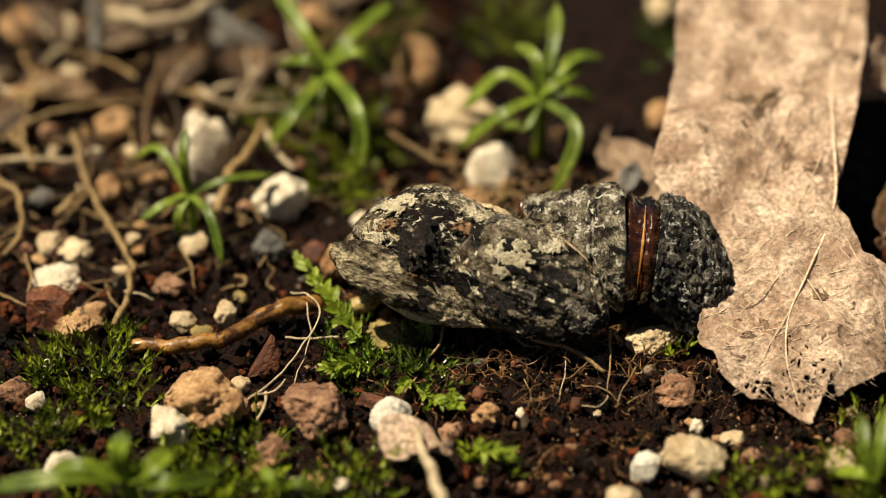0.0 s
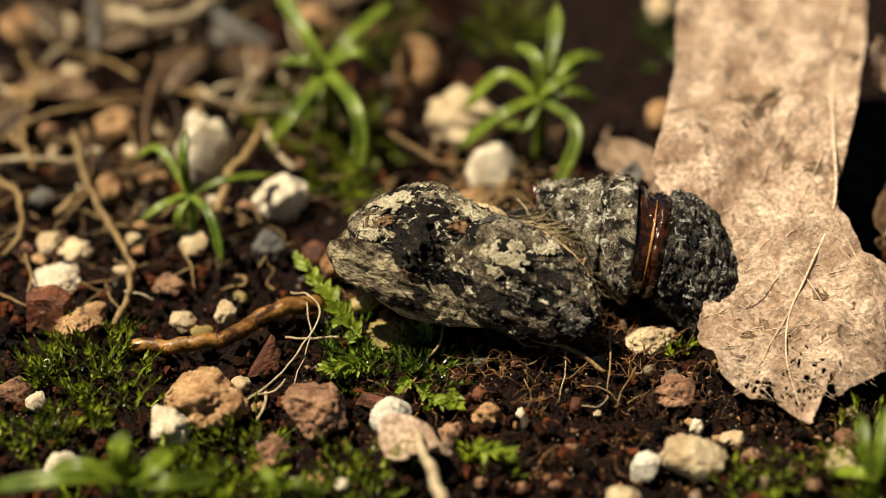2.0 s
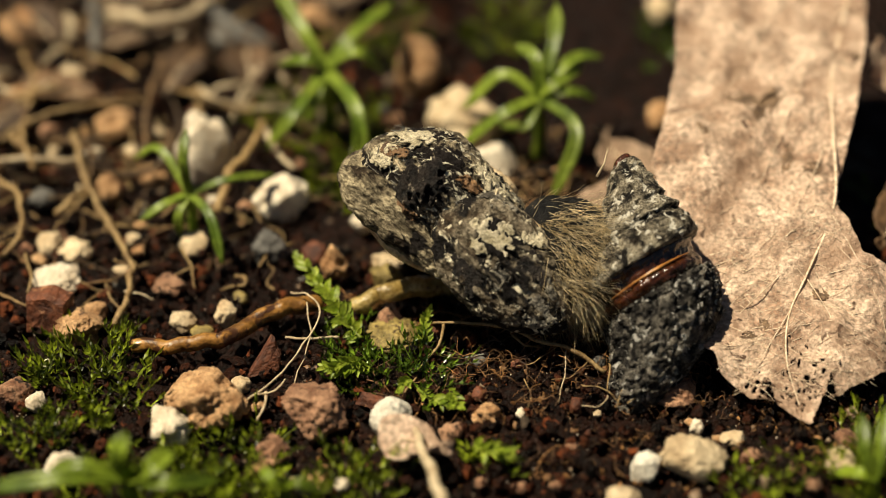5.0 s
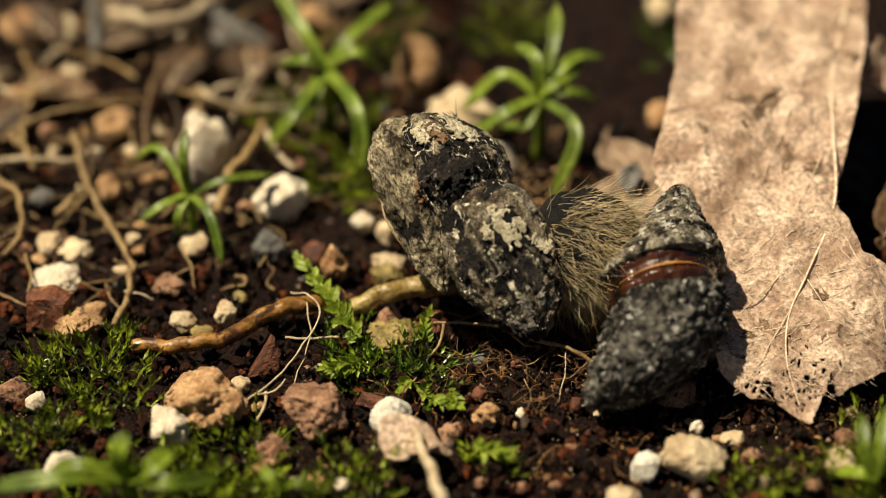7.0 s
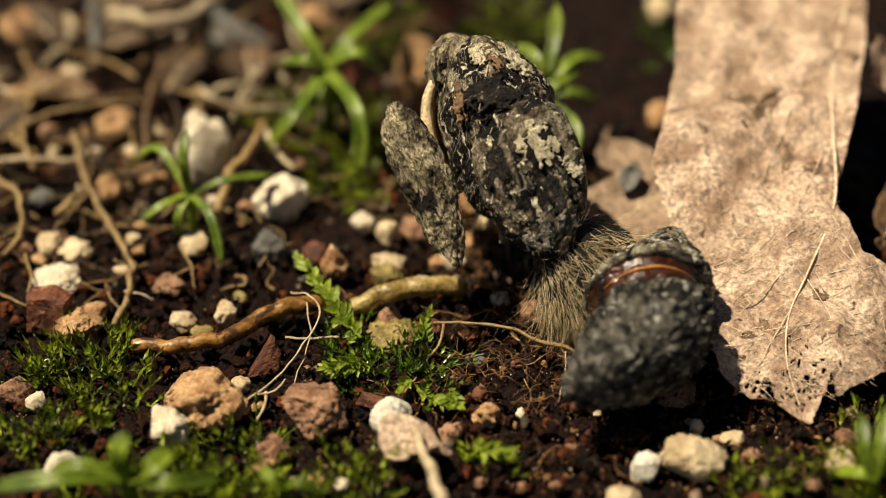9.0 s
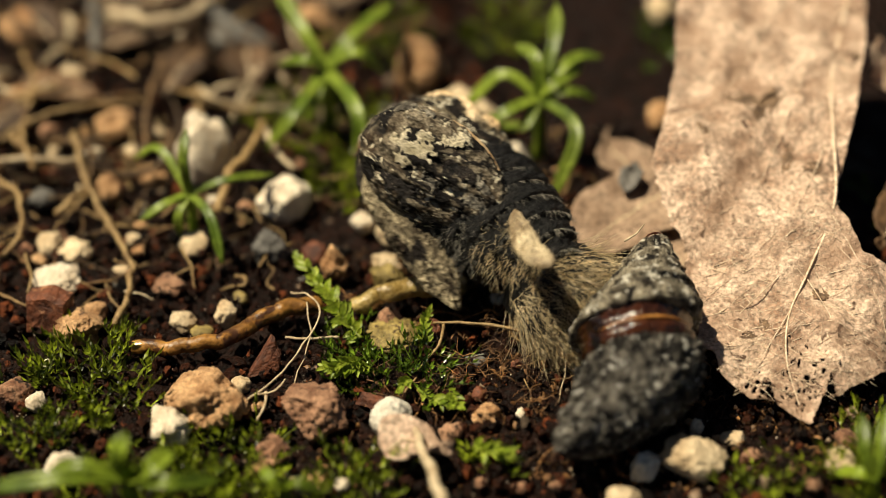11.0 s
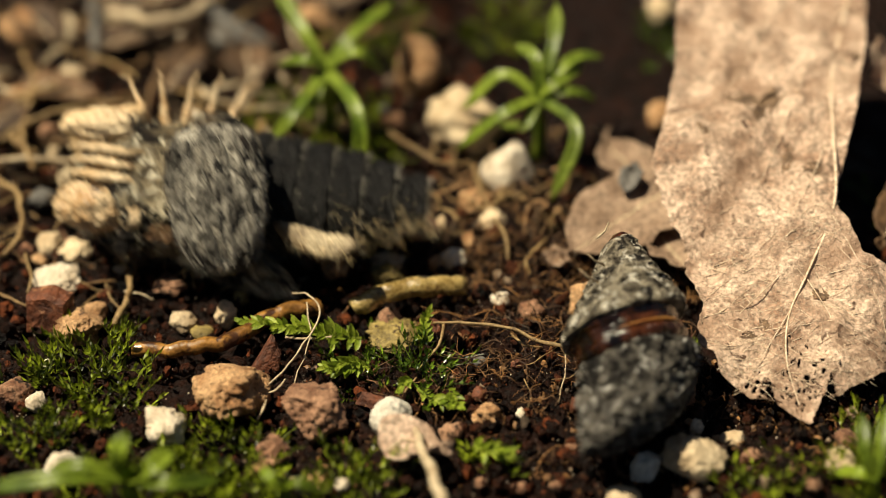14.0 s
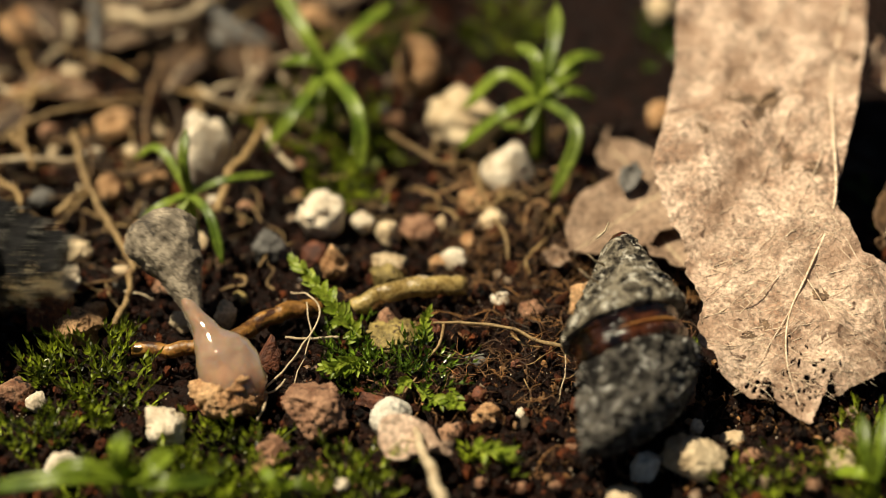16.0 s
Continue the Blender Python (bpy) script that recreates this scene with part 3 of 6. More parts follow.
stone(21, -29.04, 16.55, 2.33, TAN, "tan baked clay grain on soil", rough=0.42, turn=-28)
stone(22, -21.53, 5.96, 2.05, TAN, "tan baked clay grain on soil", wide=0.8, tall=1.1, rough=0.42, turn=19)
stone(23, -18.92, 7.83, 1.84, TAN, "tan baked clay grain on soil", rough=0.42, turn=-4)
stone(24, -24.57, 0.66, 1.77, CREAM, "cream yellow grain on soil", turn=-27)
stone(25, -22.76, -0.43, 1.97, CREAM, "cream yellow grain on soil", turn=20)
stone(26, -23.47, -3.22, 2.62, WHITE, "pale cream pumice pebble", wide=1.2, tall=0.6, turn=-3)
stone(27, -21.44, -7.87, 2.55, TAN, "tan baked clay grain on soil", wide=1.1, rough=0.42, turn=-26)
stone(28, -15.40, 0.37, 1.76, CREAM, "cream yellow grain on soil", turn=21)
stone(29, -10.79, -0.18, 2.32, GREY, "small smooth grey stone on soil", tall=0.9, turn=-2)
stone(31, -15.42, -6.70, 1.55, CREAM, "cream yellow grain on soil", turn=22)
stone(32, -12.90, -6.70, 1.60, CREAM, "cream pebble on soil", wide=0.8, tall=1.1, turn=-1)
stone(33, -14.20, -7.60, 1.40, OLIVE, "dull olive pebble on soil", wide=1.1, tall=0.5, turn=-24)
stone(36, -19.40, 1.38, 0.92, CREAM, "cream yellow grain on soil", turn=-23)
stone(38, -2.78, -8.67, 2.80, OLIVE, "rough dull brown crumb of soil", wide=1.2, tall=0.5, rough=0.45, turn=1)
stone(46, -3.29, -6.77, 1.89, BROWN, "rough rusty brown crumb of soil", wide=0.8, tall=0.8, rough=0.4, turn=27)
stone(47, -0.93, -7.77, 1.68, RUST, "rust red chip of bark", turn=4)
stone(48, 3.46, -5.06, 1.23, WHITE, "pale cream pumice pebble", turn=-19)
stone(49, 5.24, -6.28, 1.60, BROWN, "rough reddish brown clay grain", rough=0.42, turn=28)
stone(50, 8.45, -5.88, 2.25, TAN, "tan baked clay grain on soil", wide=0.8, tall=1.3, rough=0.42, turn=5)
stone(52, 12.13, -8.74, 2.67, CREAM, "cream yellow grain on soil", wide=1.2, tall=0.6, rough=0.4, turn=29)
stone(53, 13.36, -13.54, 2.39, BROWN, "rough reddish brown clay grain", wide=1.2, tall=0.6, rough=0.42, turn=6)
stone(54, 7.51, -14.97, 1.15, RUST, "rust red chip of bark", wide=0.7, tall=1, turn=-17)
stone(55, 0.50, -16.81, 1.39, BROWN, "rough reddish brown clay grain", rough=0.42, turn=30)
stone(56, -6.85, -20.81, 1.29, TAN, "tan baked clay grain on soil", rough=0.42, turn=7)
stone(57, -5.47, -20.89, 0.92, WHITE, "pale cream pumice pebble", turn=-16)
stone(58, 14.67, 14.17, 2.30, TAN, "tan baked clay grain on soil", rough=0.42, turn=31)
stone(59, 15.73, 27.03, 2.30, CREAM, "cream yellow grain on soil", turn=8)
stone(60, 11.96, 5.34, 1.53, GREY, "small smooth grey stone on soil", wide=0.8, tall=1, turn=-15)
stone(61, -24.36, -13.58, 1.94, BROWN, "rough reddish brown clay grain", rough=0.42, turn=32)
stone(62, -20.70, -6.11, 1.35, TAN, "tan baked clay grain on soil", rough=0.42, turn=9)
stone(63, -23.16, 9.85, 1.49, WHITE, "pale cream pumice pebble", turn=-14)
stone(64, -25.82, 5.42, 1.67, GREY, "small smooth grey stone on soil", turn=33)
stone(65, -22.05, 13.04, 2.66, TAN, "tan baked clay grain on soil", rough=0.42, turn=10)
stone(66, -14.62, 24.24, 3.23, GREY, "small smooth grey stone on soil", wide=1.6, tall=0.5, turn=-13)
stone(67, -9.09, 26.20, 2.86, TAN, "tan baked clay grain on soil", rough=0.42, turn=34)
stone(68, -9.46, -18.21, 1.88, BROWN, "rough reddish brown clay grain", rough=0.42, turn=11)
stone(71, -23.04, -10.62, 0.80, WHITE, "tiny white pebble in moss", turn=12)
stone(72, -19.11, -2.50, 1.04, BROWN, "rough reddish brown clay grain", rough=0.42, turn=-11)
stone(73, -16.57, -3.68, 1.72, BROWN, "rough reddish brown clay grain", wide=1.2, tall=0.6, rough=0.42, turn=-34)
stone(74, 7.06, -17.91, 0.69, BROWN, "rough reddish brown clay grain", rough=0.42, turn=13)
stone(75, 4.16, -20.83, 0.83, BROWN, "rough reddish brown clay grain", rough=0.42, turn=-10)
stone(76, 6.16, -20.57, 0.68, BROWN, "rough reddish brown clay grain", rough=0.42, turn=-33)
stone(77, 16.97, -18.50, 1.25, BROWN, "rough reddish brown clay grain", rough=0.42, turn=14)
stone(78, 18.99, -19.73, 0.83, BROWN, "rough reddish brown clay grain", rough=0.42, turn=-9)
stone(79, 22.45, -17.18, 1.39, BROWN, "rough reddish brown clay grain", rough=0.42, turn=-32)
stone(80, 20.02, -21.11, 1.10, BROWN, "rough reddish brown clay grain", rough=0.42, turn=15)
stone(81, 2.02, -20.61, 0.83, BROWN, "rough reddish brown clay grain", rough=0.42, turn=-8)
stone(82, -2.88, -20.59, 0.77, BROWN, "rough reddish brown clay grain", rough=0.42, turn=-31)
stone(83, -9.98, -19.83, 1.24, TAN, "tan baked clay grain on soil", rough=0.42, turn=16)
stone(84, 9.03, -10.88, 0.98, GREY, "small smooth grey stone on soil", turn=-7)
stone(85, 4.27, -11.56, 0.78, RUST, "rust red chip of bark", turn=-30)
stone(86, 2.16, -10.84, 0.85, GREY, "small smooth grey stone on soil", turn=17)
stone(90, -5.03, 2.48, 1.50, WHITE, "small white pebble in soil", tall=0.95, rough=0.28, turn=5)
stone(91, -3.48, 1.25, 1.70, CREAM, "tan cream pebble in soil", wide=0.85, tall=1.15, turn=40)
stone(92, -1.48, 1.77, 2.40, BROWN, "dull brown clay grain in soil", tall=0.55, rough=0.42, turn=-20)
stone(93, -0.07, 2.12, 1.10, CREAM, "small tan cream pebble in soil", wide=0.7, tall=1.2, turn=12)
stone(94, 1.64, 0.21, 1.25, TAN, "orange tan grain standing in soil", wide=0.75, tall=1.3, rough=0.42, turn=0)
stone(95, 0.69, -1.10, 1.60, WHITE, "round white pebble in soil", tall=0.95, rough=0.22, turn=31)
stone(96, -0.42, -1.26, 1.05, TAN, "small tan grain in soil", rough=0.42, turn=70)
stone(97, -3.40, -1.26, 2.00, CREAM, "flat cream pebble in soil", wide=1.2, tall=0.5, turn=8)
stone(98, -3.40, -2.93, 2.05, OLIVE, "dull olive yellow pebble in soil", tall=0.8, rough=0.35, turn=21)
stone(99, -1.37, -3.40, 1.80, CREAM, "flat cream pebble beside an amber root", wide=1.2, tall=0.5, turn=-9)
stone(100, -6.58, -2.22, 2.05, TAN, "orange tan grain standing in soil", wide=0.85, tall=1.2, rough=0.4, turn=15)
stone(101, -7.94, -1.21, 1.75, RUST, "dark rust red chip in soil", tall=0.95, turn=-25)
stone(102, -10.51, -0.53, 1.60, GREY, "flat grey stone in soil", wide=1.2, tall=0.5, turn=14)
stone(103, -12.13, -4.75, 1.05, OLIVE, "small dull olive pebble in soil", turn=3)
stone(104, 3.10, 2.30, 1.70, CREAM, "dull cream pebble in soil", wide=0.9, tall=0.9, turn=60)
stone(105, 2.10, 4.60, 1.90, TAN, "dull tan grain in soil", wide=1.2, tall=0.6, rough=0.42, turn=-14)
stone(87, 0.87, -8.30, 0.80, TAN, "tan baked clay grain on soil", rough=0.42, turn=-6)


def bark_chip(x, y, outline, depth, lean, turn, label):
    """A flat broken chip standing on its edge."""
    bm = bmesh.new()
    pts = []
    for (ax, az), (bx, bz) in zip(outline, outline[1:] + outline[:1]):
        for k in range(5):
            f = k / 5
            px, pz = ax + (bx - ax) * f, az + (bz - az) * f
            w = 0.10 * noise.noise(Vector((px * 2.2, pz * 2.2, x))) + 0.05 * noise.noise(Vector((px * 6, pz * 6, x)))
            pts.append((px + w, pz + w))
    low = min(p[1] for p in pts)
    rings = []
    for yy, shrink in ((-0.5, 0.90), (-0.36, 1.0), (0.36, 1.0), (0.5, 0.9)):
        rings.append([bm.verts.new((px * shrink, yy * depth + 0.08 * noise.noise(Vector((px * 2, pz * 2, yy + y))), (pz - low) * shrink)) for px, pz in pts])
    for a, b in zip(rings, rings[1:]):
        for k in range(len(pts)):
            bm.faces.new((a[k], a[(k + 1) % len(pts)], b[(k + 1) % len(pts)], b[k]))
    for ring, sign in ((rings[0], 1), (rings[-1], -1)):
        c = bm.verts.new(sum((v.co for v in ring), Vector()) / len(ring) - Vector((0, 0.06 * sign, 0)))
        for k in range(len(ring)):
            bm.faces.new((ring[k], c, ring[(k + 1) % len(ring)]) if sign > 0 else (ring[(k + 1) % len(ring)], c, ring[k]))
    bmesh.ops.recalc_face_normals(bm, faces=bm.faces)
    ob = part("bark_chip", bm, RUST, smooth=False)
    ob.matrix_basis = at(x, y, soil(x, y) - 0.15, lean, 0, turn)
    return tagged(ob, label, "bark chip")


bark_chip(-10.24, -11.43, [(-1.1, -0.9), (0.8, -0.75), (1.0, 0.2), (0.62, 1.35)], 0.7, -28, 12, "flat triangular rust red chip of bark")
bark_chip(-23.35, -7.01, [(-1.3, -1.4), (1.2, -1.3), (1.25, 0.9), (0.1, 1.25), (-1.25, 0.9)], 1.6, -12, -14, "thick rust red block of bark under a pale pebble")
bark_chip(-4.12, -14.52, [(-0.9, -0.3), (0.9, -0.4), (0.8, 0.4), (-0.6, 0.5)], 0.5, -40, -20, "dull brown chip of bark on the soil")


def gravel(count, region, seed, size=(0.45, 1.5)):
    """Small mixed pebbles between the large ones; alike ones share a mesh."""
    rng = random.Random(seed)
    kinds = ((WHITE, "small pale pumice pebble on the soil"), (CREAM, "small cream pebble on the soil"), (TAN, "small tan clay grain on the soil"), (BROWN, "small brown clay grain on the soil"),
             (RUST, "small rust red chip on the soil"), (GREY, "small grey stone on the soil"), (BROWN, "small brown clay grain on the soil"), (RUST, "small rust red chip on the soil"))
    protos = []
    for material, label in kinds:
        bm = rock(rng, 0.5, 0.5 * rng.uniform(0.65, 1.0), 0.5 * rng.uniform(0.5, 0.85), 0.4, 3)
        ob = part("pebble", bm, material)
        protos.append((ob.data, label))
        bpy.data.objects.remove(ob)
    for _ in range(count):
        x, y = rng.uniform(region[0], region[1]), rng.uniform(region[2], region[3])
        d = size[0] * (size[1] / size[0]) ** (rng.random() ** 1.5)
        me, label = rng.choice(protos)
        ob = tagged(new("pebble", me), label, "pebble", group="small pebbles on the soil")
        ob.matrix_basis = at(x, y, soil(x, y) + d * 0.22, rng.uniform(-25, 25), rng.uniform(-25, 25), rng.uniform(0, 360)) @ Matrix.Scale(d, 4)


gravel(46, (-29, -16, -5, 11), 61, (0.35, 1.5))
gravel(20, (-16, -8.5, -4, 11), 62, (0.35, 1.0))
gravel(22, (-30, 0, 9, 26), 63, (0.7, 2.0))
gravel(26, (-12, 22, -20, -11), 64, (0.4, 1.2))


# ---- roots and twigs ----
AMBER_ROOTS = []


def root(name, pts, r0, r1, material, label, category="root", sides=7, rough=0.55, mid=None):
    bm = bmesh.new()
    line = smooth_path(pts, 7)
    for k, c in enumerate(line):
        c += Vector((noise.noise(c * 0.9), noise.noise(c * 0.9 + Vector((7, 0, 0))), 0.4 * noise.noise(c * 0.9 + Vector((0, 7, 0))))) * min(0.35, 1.2 * max(r0, 0.12)) * (1 if 0 < k < len(line) - 1 else 0)
    tube(bm, line, r0, r1, sides, rough if sides < 12 else 0.14, mid)
    ob = part(name, bm, material)
    if name == "amber_root":
        AMBER_ROOTS.append(ob)
    return tagged(ob, label, category)


root("root", [(-24.09, 9.76, 2.00), (-22.93, 5.75, 1.50), (-20.97, 1.77, 0.90), (-19.02, -2.22, 0.90), (-18.85, -4.97, 0.70), (-19.38, -7.77, 0.40)], 0.24, 0.19, ROOT, "tan crooked root lying on the soil", "root")
root("root", [(-28.58, 6.13, 1.00), (-26.79, 3.74, 1.20), (-26.28, 0.46, 0.80), (-27.12, -1.01, 0.30)], 0.16, 0.14, ROOT, "tan curled root on the soil", "root")
root("root", [(-11.44, -14.74, 0.40), (-9.48, -12.78, 0.70), (-8.01, -10.73, 1.40), (-7.18, -8.50, 2.00), (-7.93, -7.18, 2.20), (-9.01, -6.23, 1.60)], 0.07, 0.05, STRAW, "thin pale looping root", "root")
root("root", [(-7.98, -7.62, 2.00), (-7.75, -9.76, 1.00), (-8.50, -13.12, 0.40)], 0.05, 0.03, STRAW, "thin pale hanging root", "root")
root("root", [(-9.21, -9.14, 0.60), (-7.37, -9.52, 0.80), (-6.08, -9.14, 0.60)], 0.08, 0.07, STRAW, "thin pale root piece", "root")
root("root", [(-0.63, -8.69, 1.30), (1.51, -9.04, 1.60), (3.79, -9.79, 1.80), (5.72, -10.71, 1.60), (7.81, -11.47, 1.40), (9.25, -12.28, 0.60)], 0.08, 0.15, ROOT, "long thin tan root with side hairs", "root")
root("root", [(0.03, -8.96, 1.40), (-0.20, -10.38, 1.10), (-0.95, -11.06, 0.40), (-2.21, -13.87, 0.30)], 0.10, 0.07, ROOT, "bent thin root on the soil", "root")
root("root", [(7.11, -11.11, 1.30), (6.95, -12.73, 1.00), (6.49, -14.77, 0.60)], 0.04, 0.03, STRAW, "thin pale root hair on soil", "root")
root("root", [(9.71, -9.47, 1.40), (9.67, -11.87, 1.10), (9.31, -13.84, 0.70)], 0.08, 0.04, ROOT, "short brown root stub", "root")
root("root", [(7.89, -13.46, 0.70), (9.11, -14.29, 1.10), (9.87, -15.07, 0.70)], 0.05, 0.03, ROOT, "thin forked brown root hair", "root")
root("root", [(10.98, -12.47, 1.20), (10.09, -14.06, 0.90), (9.71, -15.25, 0.60)], 0.05, 0.03, ROOT, "thin forked brown root hair", "root")
root("root", [(-14.23, 3.18, 0.50), (-13.66, 5.75, 1.50), (-12.59, 8.42, 1.60), (-11.93, 11.93, 1.40)], 0.26, 0.22, ROOT, "thick tan root on the soil", "root")
root("root", [(-28.89, 8.00, 1.00), (-26.13, 8.03, 1.20), (-23.95, 8.00, 1.00), (-22.39, 9.83, 0.60)], 0.19, 0.17, STRAW, "pale dry stalk in the litter", "root")
root("root", [(-23.69, 25.26, 1.50), (-20.72, 22.88, 2.50), (-17.99, 23.25, 2.50), (-16.38, 28.80, 1.00)], 0.45, 0.33, STRAW, "thick pale dry stalk", "root")
root("root", [(-17.10, 27.62, 1.00), (-14.95, 23.85, 1.20), (-12.76, 20.79, 0.80)], 0.49, 0.32, GREY, "thick greyish dry stalk", "root")
root("root", [(-25.31, 28.01, 1.00), (-24.38, 22.78, 1.40), (-24.28, 20.07, 0.80)], 0.36, 0.28, GREY, "greyish dry stalk in the litter", "root")
root("root", [(-3.51, 11.20, 1.00), (-1.80, 8.70, 1.40), (0.22, 7.68, 1.00), (2.43, 8.37, 0.60)], 0.17, 0.13, ROOT, "brown curved root on the soil", "root")
root("root", [(-11.73, 11.53, 1.00), (-10.77, 8.38, 1.40), (-9.64, 7.34, 0.80)], 0.22, 0.15, STRAW, "short pale dry stalk", "root")
root("root", [(-29.08, 10.23, 1.00), (-27.04, 11.79, 1.50), (-24.25, 13.30, 1.60), (-19.96, 14.87, 1.00)], 0.27, 0.19, ROOT, "brown dry stalk in the litter", "root")
root("root", [(-26.37, 7.06, 1.00), (-27.49, 10.02, 1.60), (-27.82, 16.63, 1.20), (-29.42, 21.52, 0.80)], 0.18, 0.14, ROOT, "brown dry stalk in the litter", "root")
root("root", [(-19.58, 9.51, 0.60), (-19.70, 16.33, 1.40), (-18.33, 21.62, 1.20), (-17.69, 27.11, 0.60)], 0.24, 0.20, FIBRE, "brown dry stalk in the litter", "root")
root("root", [(-24.33, 2.76, 0.60), (-23.39, 4.01, 1.00), (-22.59, 5.76, 0.60)], 0.22, 0.16, ROOT, "short tan dry stalk", "root")
root("root", [(-19.14, -4.85, 0.60), (-18.09, -5.12, 0.60), (-17.36, -5.28, 0.30)], 0.07, 0.05, STRAW, "tiny pale root on the soil", "root")
root("root", [(-26.60, -4.99, 0.50), (-25.42, -5.92, 0.60), (-24.66, -6.20, 0.40)], 0.10, 0.08, ROOT, "thin amber root on the soil", "root")
root("root", [(-25.68, -1.15, 0.50), (-24.95, -3.49, 0.60), (-24.96, -4.75, 0.30)], 0.09, 0.07, ROOT, "thin brown root on the soil", "root")
root("root", [(-16.12, -0.97, 0.80), (-15.47, -2.39, 0.60), (-14.98, -4.21, 0.30)], 0.07, 0.05, ROOT, "thin reddish root on the soil", "root")
root("root", [(4.45, 8.24, 0.60), (3.80, 4.61, 1.00), (2.70, 2.49, 0.80)], 0.15, 0.11, ROOT, "brown curved root on the soil", "root")
root("root", [(2.05, 7.75, 0.50), (2.71, 3.41, 1.00), (3.88, 0.17, 0.80), (4.02, -1.58, 0.40)], 0.16, 0.12, ROOT, "brown curved root on the soil", "root")
root("root", [(4.01, -8.78, 0.60), (4.62, -10.03, 0.80), (5.79, -9.93, 0.50)], 0.08, 0.05, ROOT, "thin tan root on the soil", "root")
root("root", [(-10.07, -13.74, 0.40), (-10.02, -15.26, 0.70), (-10.40, -15.99, 0.30)], 0.10, 0.06, STRAW, "short pale root on the soil", "root")
root("root", [(-10.70, -13.98, 0.40), (-9.40, -13.95, 0.80), (-8.99, -12.86, 0.60)], 0.06, 0.05, STRAW, "thin pale root on the soil", "root")
root("root", [(6.72, -10.49, 1.20), (5.37, -11.87, 1.10), (4.24, -11.92, 0.80)], 0.05, 0.02, ROOT, "forked tan root hair on the soil", "root")
root("root", [(8.28, -11.87, 1.10), (7.27, -13.01, 0.90), (6.15, -12.97, 0.70)], 0.04, 0.02, ROOT, "forked tan root hair on the soil", "root")
root("root", [(9.26, -14.54, 0.90), (8.74, -15.37, 0.80), (7.65, -15.07, 0.70)], 0.04, 0.02, STRAW, "forked tan root hair on the soil", "root")
root("root", [(4.54, -12.62, 0.90), (4.97, -14.43, 0.80), (4.63, -15.39, 0.60)], 0.04, 0.02, ROOT, "forked tan root hair on the soil", "root")
root("root", [(10.34, -15.14, 0.80), (11.17, -14.54, 0.90), (11.71, -13.84, 0.70)], 0.04, 0.02, ROOT, "forked tan root hair on the soil", "root")
root("straw", [(-1.84, -17.50, 1.40), (-1.03, -20.29, 2.00), (0.03, -25.34, 3.20)], 0.22, 0.31, STRAW, "pale dry straw stalk in front", "straw")
root("amber_root", [(-18.06, -9.78, 0.50), (-15.52, -10.24, 0.90), (-13.58, -9.91, 1.00), (-12.01, -9.00, 1.00), (-10.13, -7.41, 1.10), (-8.83, -6.79, 1.10), (-7.36, -6.28, 0.90)], 0.43, 0.53, TWIG, "thick amber brown root on the soil", "root", sides=12)
root("amber_root", [(-5.35, -6.12, 0.30), (-4.30, -5.78, 0.75), (-2.84, -5.30, 0.95), (-0.80, -4.85, 0.95), (1.20, -4.38, 0.60)], 0.55, 0.62, STUB, "thick pale yellow root stub, wet and shiny", "root", sides=12)


def fibres(count, region, seed, label, materials, radius=(0.04, 0.16), length=(3, 10), lift=0.8, joined=None):
    rng = random.Random(seed)
    rest = bmesh.new()
    for _ in range(count):
        x, y = rng.uniform(region[0], region[1]), rng.uniform(region[2], region[3])
        a = rng.uniform(0, 6.28)
        pts = []
        n = rng.randint(3, 5)
        step = rng.uniform(*length) / n
        for k in range(n):
            pts.append(Vector((x, y, soil(x, y) + 0.15 + rng.random() * lift)))
            a += rng.gauss(0, 0.6)
            x, y = x + math.cos(a) * step, y + math.sin(a) * step
        r = rng.uniform(*radius)
        if joined:
            line = smooth_path(pts, 4)
            tube(rest, line, r, r * 0.4, 5, 0.4)
            for _ in range(3):
                c = rng.choice(line)
                d = Vector((rng.gauss(0, 1), rng.gauss(0, 1), rng.gauss(0.1, 0.5))) * step * rng.uniform(0.2, 0.6)
                tube(rest, smooth_path([c, c + d + Vector((0, 0, 0.15)), c + d * 1.7 + Vector([rng.gauss(0, 0.2) for _ in range(3)])], 3), r * 0.6, r * 0.25, 4, 0.3)
            continue
        bm = bmesh.new()
        tube(bm, smooth_path(pts, 4), r, r * 0.4, 5, 0.2)
        tagged(part("root_fibre", bm, rng.choice(materials)), label, "root", group="dry root fibres")
    if joined:
        tagged(part("root_hairs", rest, joined), label, "root hairs", kind="stuff")
    else:
        rest.free()


fibres(80, (-33, -8, 9, 32), 11, "dry brown root fibre in the litter", (FIBRE, ROOT, FIBRE, FIBRE, STRAW), (0.08, 0.36), (4, 12), 1.6)
fibres(95, (-33, -10, -4, 11), 12, "fine brown root hair on the soil", (FIBRE, ROOT), (0.04, 0.14), (3, 8), 0.7)
fibres(330, (1, 15, -13, 3), 13, "fine reddish root hair among crumbs", (ROOT,), (0.012, 0.055), (1.2, 4.0), 0.9, RUSTY)
fibres(150, (-5, 24, -20, -11), 16, "fine brown litter fibres on the soil", (ROOT,), (0.012, 0.06), (1.0, 3.2), 0.6, RUSTY)
fibres(60, (-6, 10, -7, 3), 17, "fine brown litter fibres on the soil", (ROOT,), (0.015, 0.07), (1.0, 3.5), 0.8, RUSTY)
fibres(60, (-8, 10, 0, 14), 14, "fine root hair among soil crumbs", (FIBRE, ROOT), (0.03, 0.12), (2, 6), 0.7)
